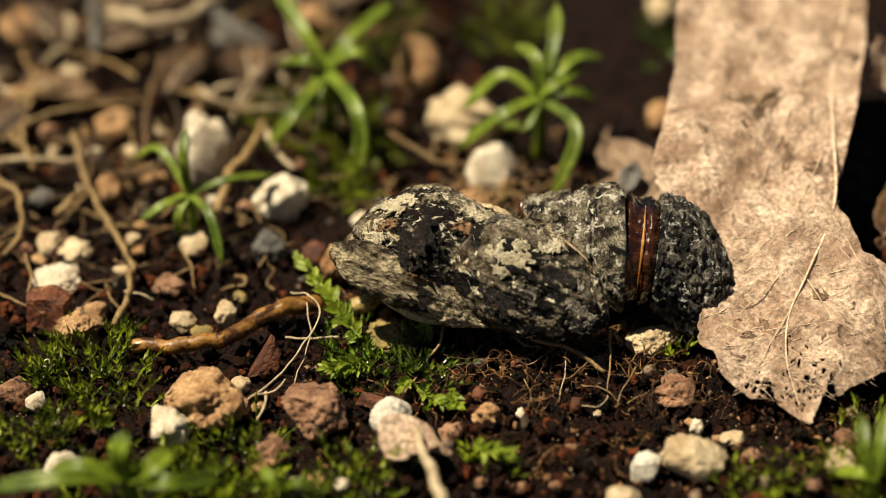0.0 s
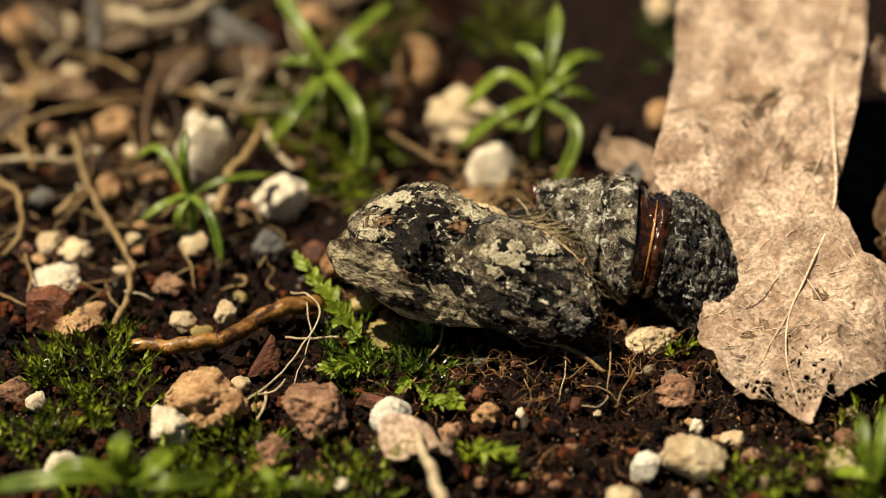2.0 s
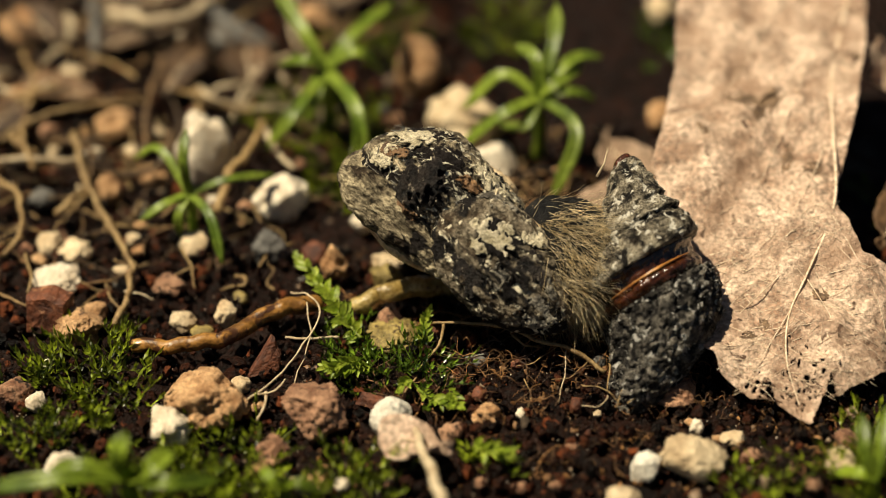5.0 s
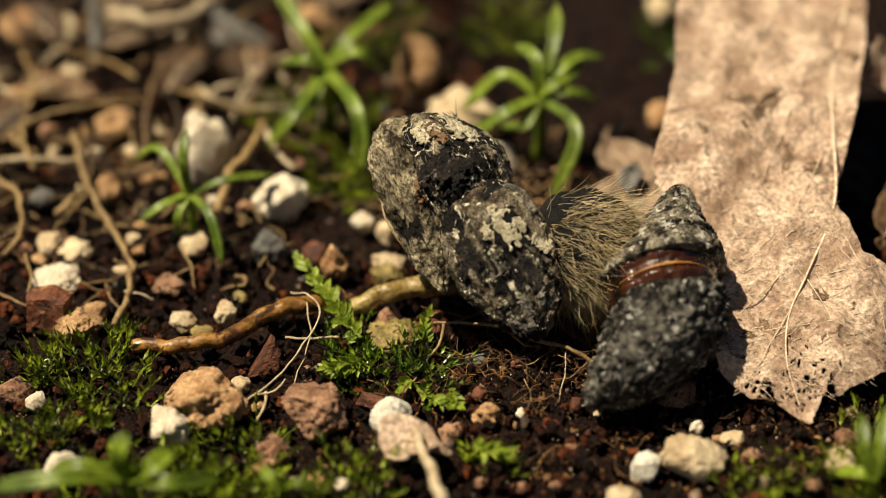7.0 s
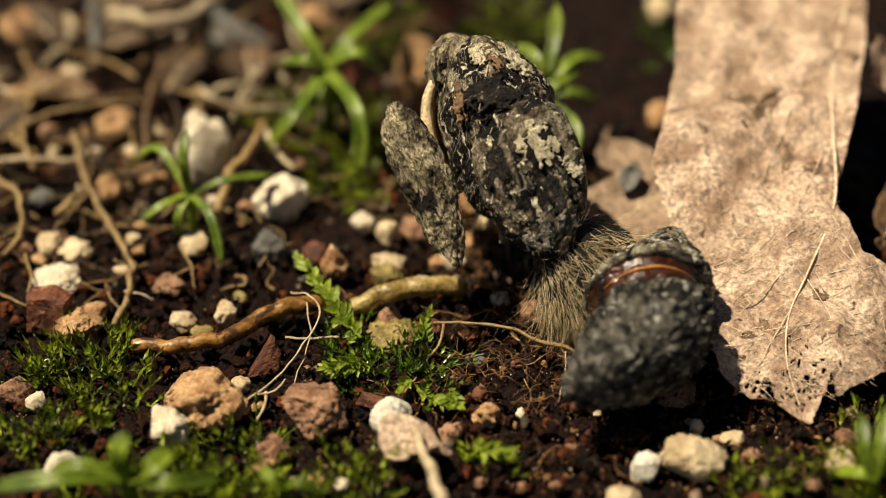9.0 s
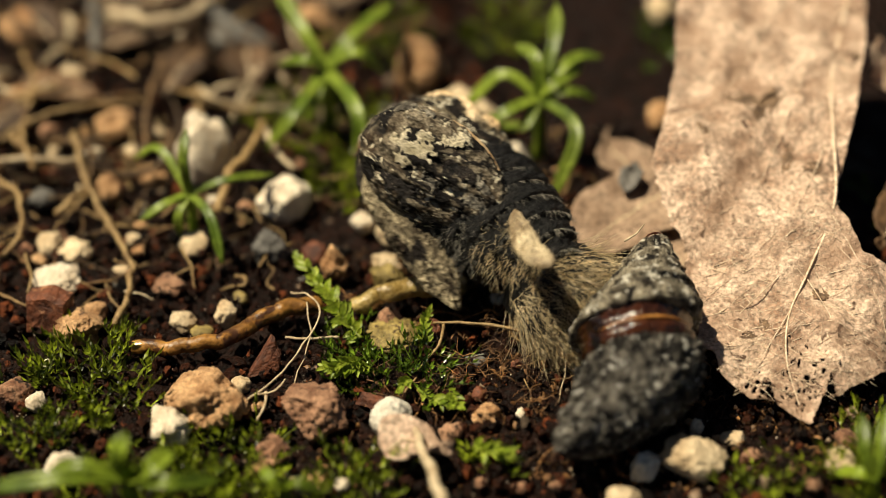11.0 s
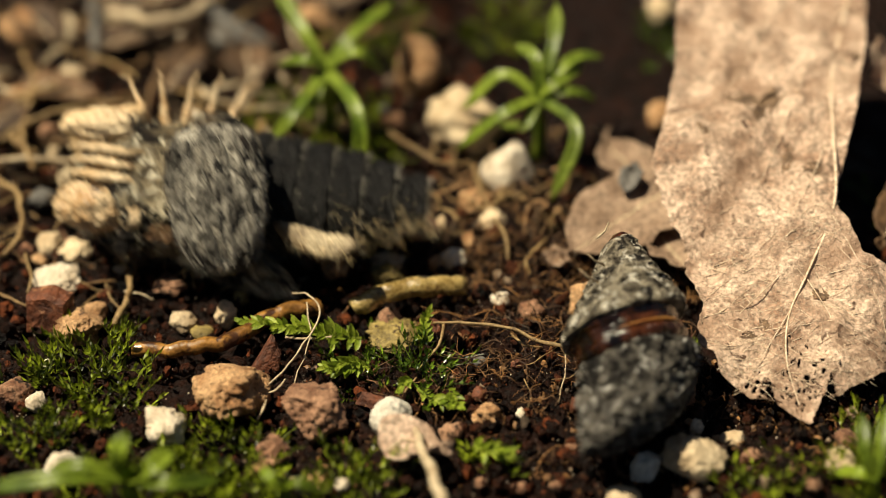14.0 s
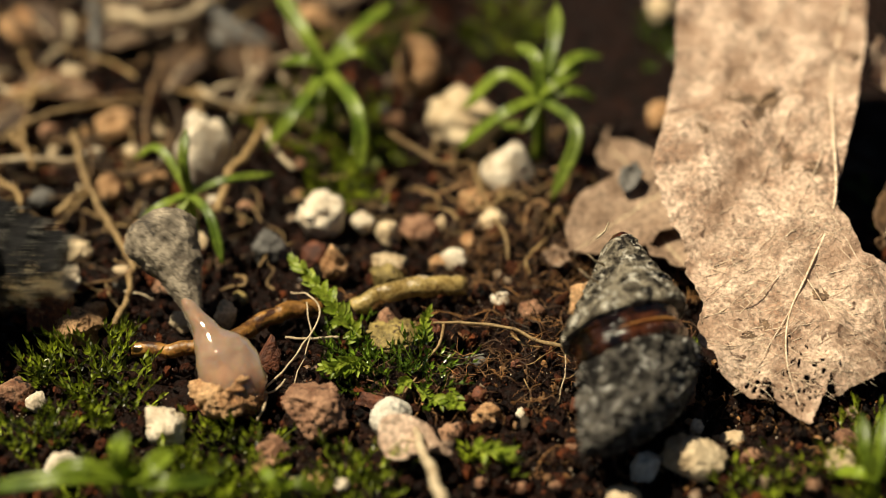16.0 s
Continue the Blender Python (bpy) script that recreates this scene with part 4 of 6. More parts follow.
fibres(45, (1, 8, 2, 9), 15, "curly tan root hair on the soil", (ROOT, TAN, FIBRE), (0.05, 0.16), (2, 5), 1.2)


# ---- green plants ----
def leaflet(bm, c, d, n, length, width, fold=0.25):
    """A small pointed folded leaf of four triangles."""
    s = d.cross(n).normalized()
    a = bm.verts.new(c)
    m = bm.verts.new(c + d * length * 0.5 - n * fold * width)
    l = bm.verts.new(c + d * length * 0.42 + s * width)
    r = bm.verts.new(c + d * length * 0.42 - s * width)
    t = bm.verts.new(c + d * length + n * 0.15 * length)
    for f in ((a, m, l), (a, r, m), (l, m, t), (m, r, t)):
        bm.faces.new(f)


def moss(x, y, rx, ry, stems, height, material, label, seed, lean=1.0):
    leaf = 0.7 if material is MOSS_DARK else 0.78
    stems = stems if material is MOSS_DARK else int(stems * 1.8)
    rng = random.Random(seed)
    bm = bmesh.new()
    for _ in range(stems):
        a, r = rng.uniform(0, 6.28), math.sqrt(rng.random())
        px, py = x + math.cos(a) * r * rx, y + math.sin(a) * r * ry
        h = height * rng.uniform(0.35, 1.25) * (1.1 - 0.45 * r)
        tilt = Vector((math.cos(a) * r * lean + rng.gauss(0, 0.3), math.sin(a) * r * lean + rng.gauss(0, 0.3), 1)).normalized()
        base = Vector((px, py, soil(px, py) - 0.1))
        bow = Vector((rng.gauss(0, 0.35), rng.gauss(0, 0.35), -0.15))
        count = int(h / 0.2)
        for k in range(count):
            f = k / count
            c = base + tilt * h * f + bow * h * f * f
            b = k * 2.4 + rng.random()
            out = Vector((math.cos(b), math.sin(b), 0))
            d = (out * (1.0 - 0.5 * f) + tilt * (0.5 + 0.6 * f)).normalized()
            leaflet(bm, c, d, (tilt - d * tilt.dot(d)).normalized(), leaf * rng.uniform(0.7, 1.15), leaf * 0.16)
        tube(bm, [base, base + tilt * h * 0.5 + bow * h * 0.25, base + tilt * h + bow * h], 0.05, 0.03, 3)
    return tagged(part("moss_clump", bm, material, smooth=False), label, "moss", kind="stuff")


moss(-20.40, -11.40, 3.20, 2.60, 20, 3.0, MOSS, "bright yellow-green moss cushion on soil", 100)
moss(-18.58, -14.55, 2.25, 3.11, 14, 2.6, MOSS, "loose green moss clump on soil", 101)
moss(-23.32, -12.79, 1.95, 2.10, 7, 2.4, MOSS, "green moss clump on soil", 102)
moss(-11.56, -18.77, 2.82, 2.52, 28, 2.8, MOSS, "soft green moss clump on the dark soil", 103)
moss(-22.48, -18.17, 2.51, 2.53, 15, 2.4, MOSS, "dark green moss clump", 104)
moss(-16.14, -21.91, 4.59, 1.98, 28, 3.0, MOSS, "green moss clump on the dark soil", 105)
TRODDEN = []
TRODDEN.append(moss(-4.37, -11.25, 2.30, 1.91, 44, 1.7, MOSS_DARK, "wet dark green moss clump", 106))
moss(-1.43, -11.86, 1.96, 3.16, 46, 1.9, MOSS_DARK, "wet dark green moss clump", 107)
TRODDEN.append(moss(-5.74, -9.24, 1.33, 2.14, 30, 1.7, MOSS_DARK, "wet green moss clump", 108))
moss(-4.38, -21.05, 1.85, 1.99, 15, 3.0, MOSS, "soft green moss clump on the dark soil", 109)
moss(2.67, -18.55, 1.12, 1.31, 10, 1.6, MOSS, "small green moss tuft", 110)
moss(17.18, -21.55, 2.14, 1.78, 16, 2.0, MOSS, "soft moss clump on the dark soil", 111)
moss(23.32, -19.66, 1.87, 4.02, 23, 4.0, MOSS, "soft green moss clump on the dark soil", 112)
moss(13.41, -9.20, 1.00, 1.07, 6, 1.5, MOSS, "small green moss tuft on soil", 113)
moss(-6.70, 6.87, 1.66, 2.38, 23, 2.6, MOSS, "soft green moss tuft behind pebbles", 114)
moss(-10.03, 14.32, 1.92, 3.72, 19, 2.6, MOSS, "soft green moss tuft behind pebbles", 115)
moss(-3.76, 23.56, 2.43, 3.26, 19, 2.6, MOSS, "soft green moss tuft behind pebbles", 116)
moss(-5.03, 12.09, 1.90, 3.06, 19, 2.4, MOSS, "dark green moss tuft", 117)
moss(4.27, 24.96, 2.44, 3.29, 19, 2.8, MOSS, "dark green moss tuft", 118)
moss(15.80, 23.34, 1.46, 5.22, 11, 3.0, MOSS_DARK, "dark green moss beside the leaf", 119)
moss(-7.97, -22.16, 1.83, 1.48, 13, 2.5, MOSS, "soft green moss clump on the dark soil", 120)
moss(27.47, 5.20, 1.45, 2.35, 11, 1.6, MOSS_DARK, "dark moss below the leaf", 121)


SHOOTS = []


def moss_frond(pts, seed, label, leaf=1.3, count=30, material=None):
    """A feathery moss shoot with single leaves."""
    material = material or FROND
    rng = random.Random(seed)
    path = smooth_path(pts, 12)
    thing = tagged(new("moss_shoot"), label, "moss")
    SHOOTS.append(thing)
    bm = bmesh.new()
    tube(bm, path, 0.14, 0.06, 6)
    part("stem", bm, material, thing)
    for k in range(count):
        f = 0.04 + 0.96 * k / count
        i = f * (len(path) - 1)
        c = path[min(int(i), len(path) - 1)]
        d = (path[min(int(i) + 1, len(path) - 1)] - path[max(int(i) - 1, 0)]).normalized()
        s = d.cross(Vector((0, -0.6, 0.8))).normalized() * (1 if k % 2 else -1)
        dirn = (s * (0.9 - 0.5 * f) + d * (0.45 + 0.5 * f) + Vector((0, -0.2, 0.35)) * rng.uniform(0.2, 1.9) + Vector([rng.gauss(0, 0.22) for _ in range(3)])).normalized()
        n = (Vector((0, -0.5, 0.85)) - dirn * dirn.dot(Vector((0, -0.5, 0.85)))).normalized()
        size = leaf * (0.6 + 0.5 * math.sin(math.pi * min(1, f * 0.8 + 0.15))) * rng.uniform(0.55, 1.25)
        b2 = bmesh.new()
        rows = []
        w = dirn.cross(n)
        for a in range(6):
            e = a / 5
            half = 0.20 * size * math.sin(math.pi * (0.12 + 0.86 * e)) + 0.015
            m = c + dirn * size * e + n * (0.25 * size * e * (1 - e)) - Vector((0, 0, 0.12 * size * e * e))
            rows.append([b2.verts.new(m + w * half * q + n * 0.10 * size * q * q) for q in (-1, 0, 1)])
        for a, b in zip(rows, rows[1:]):
            for q in range(2):
                b2.faces.new((a[q], a[q + 1], b[q + 1], b[q]))
        part("leaf", b2, material, thing)


moss_frond([(-4.77, -8.94, 0.30), (-5.96, -7.59, 0.90), (-7.19, -5.69, 1.50), (-8.94, -2.95, 2.00)], 21, "fresh light green feathery moss shoot", 0.95, 60)
moss_frond([(-4.36, -11.56, 0.40), (-5.62, -12.26, 0.80), (-6.91, -12.24, 1.00)], 23, "glossy bright green moss shoot lying flat", 0.75, 30)
moss_frond([(-4.60, -11.30, 0.40), (-5.60, -12.00, 1.10), (-6.30, -12.90, 1.30)], 27, "glossy bright green moss shoot lying flat", 0.8, 24)
moss_frond([(-0.90, -9.40, 0.30), (-1.10, -8.70, 1.10), (-0.75, -8.10, 1.90)], 28, "small upright green moss shoot", 0.6, 30)
moss_frond([(-1.90, -12.60, 0.30), (-2.10, -13.50, 1.00), (-2.60, -14.50, 1.10)], 29, "small green moss shoot on dark soil", 0.55, 22)
moss_frond([(0.20, -13.60, 0.30), (0.60, -14.60, 0.90), (0.40, -15.70, 0.90)], 30, "small green moss shoot on dark soil", 0.6, 22)
moss_frond([(-1.42, -13.39, 0.30), (-0.13, -14.92, 0.60), (1.14, -15.39, 0.90)], 25, "small green moss shoot on dark soil", 0.8, 18)
moss_frond([(1.75, -18.05, 0.30), (2.66, -19.03, 0.80), (3.73, -19.24, 1.00)], 26, "small light green moss tuft", 1.0, 18)


def seedling(x, y, z, blades, label, width=0.85, material=None):
    """A rosette of narrow arching blades; each blade: where it bends and where it ends, from the heart."""
    thing = tagged(new("seedling"), label, "seedling", group="green seedlings")
    thing.matrix_basis = at(x, y, z)
    bm = bmesh.new()
    tube(bm, smooth_path([(0, 0, -z - 0.5), (0.1, -0.1, -z * 0.5), (0, 0, 0.15)], 4), width * 0.5, width * 0.45, 8, 0.2)
    material = material or BLADE
    part("stem", bm, material, thing)
    for bend, end in blades:
        bm = bmesh.new()
        path = smooth_path([(0, 0, 0), bend, end], 10)
        rows = []
        for i, c in enumerate(path):
            e = i / (len(path) - 1)
            d = (path[min(i + 1, len(path) - 1)] - path[max(i - 1, 0)]).normalized()
            s = d.cross(Vector((0, -0.35, 0.94))).normalized()
            nv = s.cross(d)
            half = width / 2 * (0.85 + 0.3 * e) * (1 if e < 0.75 else max(0.10, 1 - ((e - 0.75) / 0.25) ** 2))
            rows.append([bm.verts.new(c + s * half * q + nv * 0.25 * width * (q * q)) for q in (-1, -0.6, -0.2, 0.2, 0.6, 1)])
        for r0, r1 in zip(rows, rows[1:]):
            for q in range(5):
                bm.faces.new((r0[q], r0[q + 1], r1[q + 1], r1[q]))
        thicken(bm, 0.18)
        part("blade", bm, material, thing)


seedling(-15.76, 2.15, 2.60, (((-1.88, 2.41, 1.60), (-3.70, 3.80, 0.00)), ((-0.19, 0.26, 2.40), (-0.07, 1.76, 3.60)), ((2.51, 0.12, 1.00), (5.03, 1.97, 0.00)), ((1.50, -2.33, 0.00), (2.29, -4.30, -2.10)), ((-1.46, -1.17, 0.00), (-2.86, -1.67, -0.80)), ((-0.52, -1.24, -0.60), (-0.61, -1.43, -2.00))), "small green seedling with narrow arching blades", 0.63)
seedling(-7.67, 13.47, 4.40, (((-1.59, 1.53, 2.10), (-3.67, 5.62, 3.10)), ((1.75, 1.31, 1.80), (4.27, 5.69, 1.60)), ((1.99, -0.44, 1.60), (3.48, 0.41, -0.40)), ((2.17, -4.95, 0.00), (2.43, -6.72, -3.40)), ((-1.91, -4.68, -0.40), (-3.56, -4.72, -2.90)), ((-1.33, -0.68, 1.10), (-2.99, 1.09, -0.40)), ((-0.57, -2.41, -0.40), (-1.20, -2.41, -2.40))), "green seedling with long arching blades", 0.96)
seedling(6.24, 10.14, 4.40, (((-2.38, 0.82, 1.20), (-4.84, 0.76, -1.40)), ((0.93, 2.34, 2.60), (1.21, 5.59, 3.60)), ((-0.21, 0.95, 2.20), (-1.43, 2.84, 2.20)), ((2.04, 1.88, 1.60), (4.17, 4.54, 0.10)), ((1.97, -0.24, 0.60), (3.58, 1.16, -1.00)), ((2.18, -3.83, 0.00), (0.70, -6.17, -3.60)), ((-2.42, -1.94, 0.00), (-5.11, -1.58, -2.90)), ((-0.95, -1.90, -0.90), (-2.32, 0.27, -2.40)), ((1.06, -0.01, 1.10), (2.86, 2.75, 0.60))), "green seedling with long arching blades", 0.89)
seedling(-16.52, -23.48, 3.00, (((-3.14, -1.02, 1.00), (-7.39, -0.84, 0.00)), ((2.44, -1.35, 1.00), (4.67, 0.30, -0.50)), ((-0.20, -0.39, 2.00), (0.23, 0.45, 3.00)), ((1.39, -0.71, 1.50), (2.28, 0.56, 1.50)), ((-2.09, -0.19, 1.00), (-3.95, 0.12, 0.50))), "green blades rising from the moss", 0.97, DARK_BLADE)
seedling(-8.31, -23.22, 2.00, (((0.82, -0.60, 1.00), (1.95, -0.29, 0.00)), ((-0.68, -0.26, 1.00), (-1.18, 0.58, 1.00))), "small green blades on the dark soil", 0.66, DARK_BLADE)
seedling(22.61, -23.07, 2.60, (((-0.51, 0.67, 1.40), (-0.51, 2.42, 2.40)), ((0.45, 1.10, 1.40), (0.95, 3.09, 2.40)), ((-0.79, 0.01, 0.40), (-1.71, 1.04, -0.60))), "green blades on the dark soil", 0.75, DARK_BLADE)


# ---- rear pupal case, left behind on the soil ----
def rear_case():
    """Origin at the membrane; +x runs up the ringed cone, -x down the lumpy tail."""
    thing = tagged(new("pupal_case"), "grey crusted rear half of a pupal case on the soil", "pupal case")
    rng = random.Random(31)
    bm = bmesh.new()

    def ridges(v):
        # overlapping rings above the smooth collar, each with a raised lower edge
        f = (v.x - 2.7) / 1.05
        k = 1.0
        if 0 < f < 4:
            e = f - math.floor(f)
            k = 1 + 0.11 * (1 - e) - 0.10 * math.exp(-(e / 0.10) ** 2)
        return Vector((v.x, v.y * k, v.z * k + 0.40 * max(0.0, v.x - 0.6)))

    lathe(bm, [(0.75, 3.2), (0.8, 3.68), (1.1, 3.78), (1.9, 3.45), (2.7, 2.85), (3.6, 2.3), (4.4, 1.85), (5.2, 1.45), (6.0, 1.08), (6.5, 0.8), (6.75, 0.3)], 170, 0.95, 0.10, 0.9, 4.0, ridges, 16, fine=0.075)
    cone = part("ringed_cone", bm, CONE, thing, "ringed tapering grey cone")
    bm = bmesh.new()
    lathe(bm, [(6.3, 0.45), (6.5, 0.62), (6.75, 0.58), (6.95, 0.35), (7.0, 0.1)], 30, 1.0, 0.2, 2.0, 9.0, ridges, 5)
    part("tip", bm, MEMBRANE, cone, "dark glossy tip")
    bm = bmesh.new()
    lathe(bm, [(-1.6, 2.4), (-1.1, 2.95), (-0.6, 3.25), (-0.1, 3.05), (0.3, 3.12), (0.8, 3.3), (1.1, 2.4)], 120, 0.95, 0.16, 0.7, 2.0, None, 8, fine=0.05)
    part("membrane", bm, MEMBRANE, thing, "glossy dark chestnut membrane between the rings")

    for a, w in ((0.15, 0.11), (0.42, 0.06), (-0.35, 0.06)):
        bm = bmesh.new()
        tube(bm, smooth_path([(-0.15, math.cos(a + k * 0.18) * 3.24 * 0.95, math.sin(a + k * 0.18) * 3.24) for k in range(-3, 4)], 4), w * 0.5, w * 0.4, 6, 0.4, w)
        part("membrane_streak", bm, AMBER, thing, "glossy amber streak")

    def hook(v):
        e = max(0.0, -v.x - 0.8)
        return Vector((v.x, v.y, v.z * (1 + 0.03 * e) - 0.13 * e * e))

    bm = bmesh.new()
    lathe(bm, [(-1.05, 2.8), (-1.1, 3.3), (-1.6, 3.5), (-2.6, 3.45), (-3.8, 3.25), (-4.9, 2.8), (-5.8, 2.05), (-6.3, 1.2), (-6.5, 0.2)][::-1], 200, 0.92, 0.26, 0.75, 1.0, hook, 16, fine=0.20)
    part("tail", bm, CASE, thing, "lumpy black and grey crusted tail")
    bm = bmesh.new()
    for c, d in (((4.6, -0.6, 1.6), (0.35, -0.3, 0.9)), ((5.4, -0.6, 1.2), (0.1, -0.5, 0.9)), ((6.7, 0.0, 0.7), (0.5, 0, 0.9)), ((3.4, 0.6, -1.2), (0.25, 0.2, -1.0)), ((4.6, 0.5, -0.2), (0.1, 0.3, -1.0))):
        c, d = Vector(c), Vector(d).normalized()
        tube(bm, [c, c + d * 0.9, c + d * 1.6 + Vector((0.3, 0, 0))], 0.08, 0.03, 5)
    part("bristle", bm, STRAW, cone, "pale stiff bristles")
    return thing, cone


# ---- moth with the front half of its case ----
def moth():
    """Origin at the middle of the thorax; +x towards the head, +z its back."""
    thing = tagged(new("moth"), "grey furry moth with crumpled wings struggling out of its pupa", "moth")
    rng = random.Random(41)
    bm = bmesh.new()
    def hump(v):
        return Vector((v.x, v.y, v.z * (1 + 0.22 * math.exp(-((v.x - 1.3) / 2.2) ** 2)) if v.z > 0 else v.z))

    lathe(bm, [(-5.3, 1.7), (-4.6, 2.3), (-3.0, 2.75), (-1.0, 3.1), (1.0, 3.1), (2.8, 2.6), (4.2, 1.8), (5.0, 1.1), (5.35, 0.3)], 210, 1.38, 0.20, 0.5, 3.0, hump, 16, fine=0.085)
    part("thorax", bm, WING, thing, "grey, black and cream patched back")
    bm = bmesh.new()
    lathe(bm, [(2.2, 1.2), (3.0, 1.8), (4.0, 1.9), (5.0, 1.5), (5.7, 0.7), (5.9, 0.1)], 60, 1.2, 0.25, 0.9, 6.0, lambda v: Vector((v.x, v.y - 0.2, v.z - 1.2)), 7, fine=0.15)
    part("head", bm, CRUST, thing, "small cream and brown furry head")
    # amber leg sheaths along the belly
    for k in range(5):
        z, yy = -2.2 - 0.25 * abs(k - 2), (k - 2) * 0.85 - 0.8
        bm = bmesh.new()
        tube(bm, smooth_path([(4.2, yy * 0.6, z + 0.6), (2.0, yy, z - 0.9), (-1.0, yy * 1.1, z - 1.2), (-3.4, yy, z - 0.7)], 6), 0.22, 0.18, 7, 0.3, 0.42)
        part("leg_sheath", bm, AMBER if k % 2 else LEG, thing, "amber and cream leg sheath")
    # furry waist, drawn out of the shell when the body bends
    bm = bmesh.new()
    lathe(bm, [(-3.4, 0.3), (-3.0, 1.7), (-1.5, 2.9), (0.0, 3.2), (1.5, 2.9), (3.0, 1.8), (3.4, 0.3)], 60, 1.0, 0.2, 0.8, 5.0, None, 7, fine=0.1)
    waist = part("waist", bm, ABDOMEN, thing, "dark waist under long tan hair")
    bm = bmesh.new()
    spots = []
    for _ in range(3600):
        t, x = rng.uniform(0, 6.28), rng.uniform(-3.2, 3.0)
        if 0.9 < t < 2.0 and rng.random() < 0.75:
            continue
        r = 3.1 * math.sqrt(max(0.0, 1 - (x / 3.6) ** 2))
        spots.append((Vector((x, math.cos(t) * r, math.sin(t) * r)), Vector((-1.0, math.cos(t) * 0.42, math.sin(t) * 0.42))))
    hairs(bm, spots, 2.4, 0.017, rng, 0.34)
    part("long_hair", bm, HAIR, waist, "long tan and cream hair")
    bm = bmesh.new()
    spots = []
    for _ in range(900):
        t = rng.uniform(0, 6.28)
        x = rng.uniform(-5.2, 4.5)
        r = 3.1 * math.sqrt(max(0.0, 1 - (x / 6.2) ** 2))
        spots.append((Vector((x, math.cos(t) * r * 1.38, math.sin(t) * r)), Vector((-1.1, math.cos(t) * 0.35, math.sin(t) * 0.35))))
    hairs(bm, spots, 0.7, 0.018, rng)
    part("short_hair", bm, HAIR_GREY, thing, "short grey bristling hair")

    def flake(parent, profile, squash, shift, x0, x1, t0, t1, seed, material, label):
        """A lifted crust plate that follows the shell below it."""
        b2 = bmesh.new()
        nx, nt = 46, 34
        grid = []
        for i in range(nx + 1):
            row = []
            for j in range(nt + 1):
                a, b = 2 * i / nx - 1, 2 * j / nt - 1
                x, t = x0 + (x1 - x0) * i / nx, t0 + (t1 - t0) * j / nt
                r = float(np.interp(x, [q[0] for q in profile], [q[1] for q in profile])) + 0.20 + 0.12 * noise.noise(Vector((x * 1.3, t * 4, seed))) + 0.12 * noise.noise(Vector((x * 3.2, t * 9, seed))) + 0.08 * noise.noise(Vector((x * 7, t * 20, seed)))
                keep = math.hypot(a, b) + 0.75 * noise.noise(Vector((a * 1.6, b * 1.6, seed))) + 0.5 * noise.noise(Vector((a * 4.5, b * 4.5, seed)))
                row.append((b2.verts.new((x, r * math.cos(t) * squash + shift, r * math.sin(t))), keep))
            grid.append(row)
        for i in range(nx):
            for j in range(nt):
                cell = (grid[i][j], grid[i + 1][j], grid[i + 1][j + 1], grid[i][j + 1])
                if max(c[1] for c in cell) < 0.85:
                    b2.faces.new([c[0] for c in cell])
        bmesh.ops.delete(b2, geom=[v for v in b2.verts if not v.link_faces], context="VERTS")
        thicken(b2, 0.10)
        return part("shell_flake", b2, material, parent, label)

    body = [(-5.3, 1.7), (-4.6, 2.3), (-3.0, 2.75), (-1.0, 3.2), (1.0, 3.4), (2.8, 2.8), (4.2, 1.85), (5.0, 1.1)]
    kinds = {"c": (FLAKE, "lifted plate of cream crust"), "g": (GREY_CRUST, "lifted plate of grey crust"), "b": (BLACK, "lifted plate of black crust"), "r": (HUSK, "brown strip of husk")}
    for k, (x0, x1, t0, t1, kind) in enumerate(((-3.6, -0.6, 0.55, 1.25, "c"), (0.1, 2.9, -0.45, 0.55, "b"), (1.9, 4.7, 0.55, 1.35, "c"), (-0.4, 1.6, 0.9, 1.9, "g"), (3.2, 4.8, -0.3, 0.5, "c"), (-4.6, -2.2, -0.9, 0.2, "b"), (2.7, 4.7, 0.15, 0.55, "r"), (0.2, 2.6, -0.72, -0.42, "r"), (-2.4, -0.2, 0.35, 0.62, "r"))):
        flake(thing, body, 1.38, 0.0, x0, x1, t0, t1, 3.0 + k, *kinds[kind])

    def shell(name, length, radius, arc, material, label, relief, seed):
        b2 = bmesh.new()
        h = length / 2
        lathe(b2, [(-h, radius * 0.08), (-h * 0.85, radius * 0.40), (-h * 0.5, radius * 0.78), (-h * 0.1, radius), (h * 0.35, radius), (h * 0.75, radius * 0.78), (h, radius * 0.25)], 110, 0.55, relief, 0.7, seed, lambda v: Vector((v.x, v.y * (1 + 0.09 * math.sin(v.z * 5.5 + 0.5 * v.x)) - radius * 0.25, v.z)), 18, arc, fine=0.055)
        thicken(b2, 0.28)
        return part(name, b2, material, thing, label)

    for pts, r in (([(-2.6, 4.0, 2.2), (-2.9, 4.6, 0.6), (-2.4, 4.5, -0.9)], 0.07), ([(-4.9, 2.2, 2.6), (-5.2, 2.6, 1.8), (-5.0, 3.2, 0.9)], 0.1), ([(3.2, 3.4, 0.4), (2.0, 4.2, -0.2), (0.6, 4.5, -0.9)], 0.05)):
        bm = bmesh.new()
        tube(bm, smooth_path(pts, 6), r, r * 0.6, 6, 0.2)
        part("thread", bm, STRAW, thing, "pale loose thread")
    pad = shell("wing_pad", 9.8, 3.05, (-0.25, 0.25), PADMAT, "crumpled grey and black wing pad", 0.16, 12.0)
    flap = shell("face_flap", 10.2, 1.5, (-0.25, 0.25), CRUST, "cream crusted flap of the front shell", 0.2, 15.0)
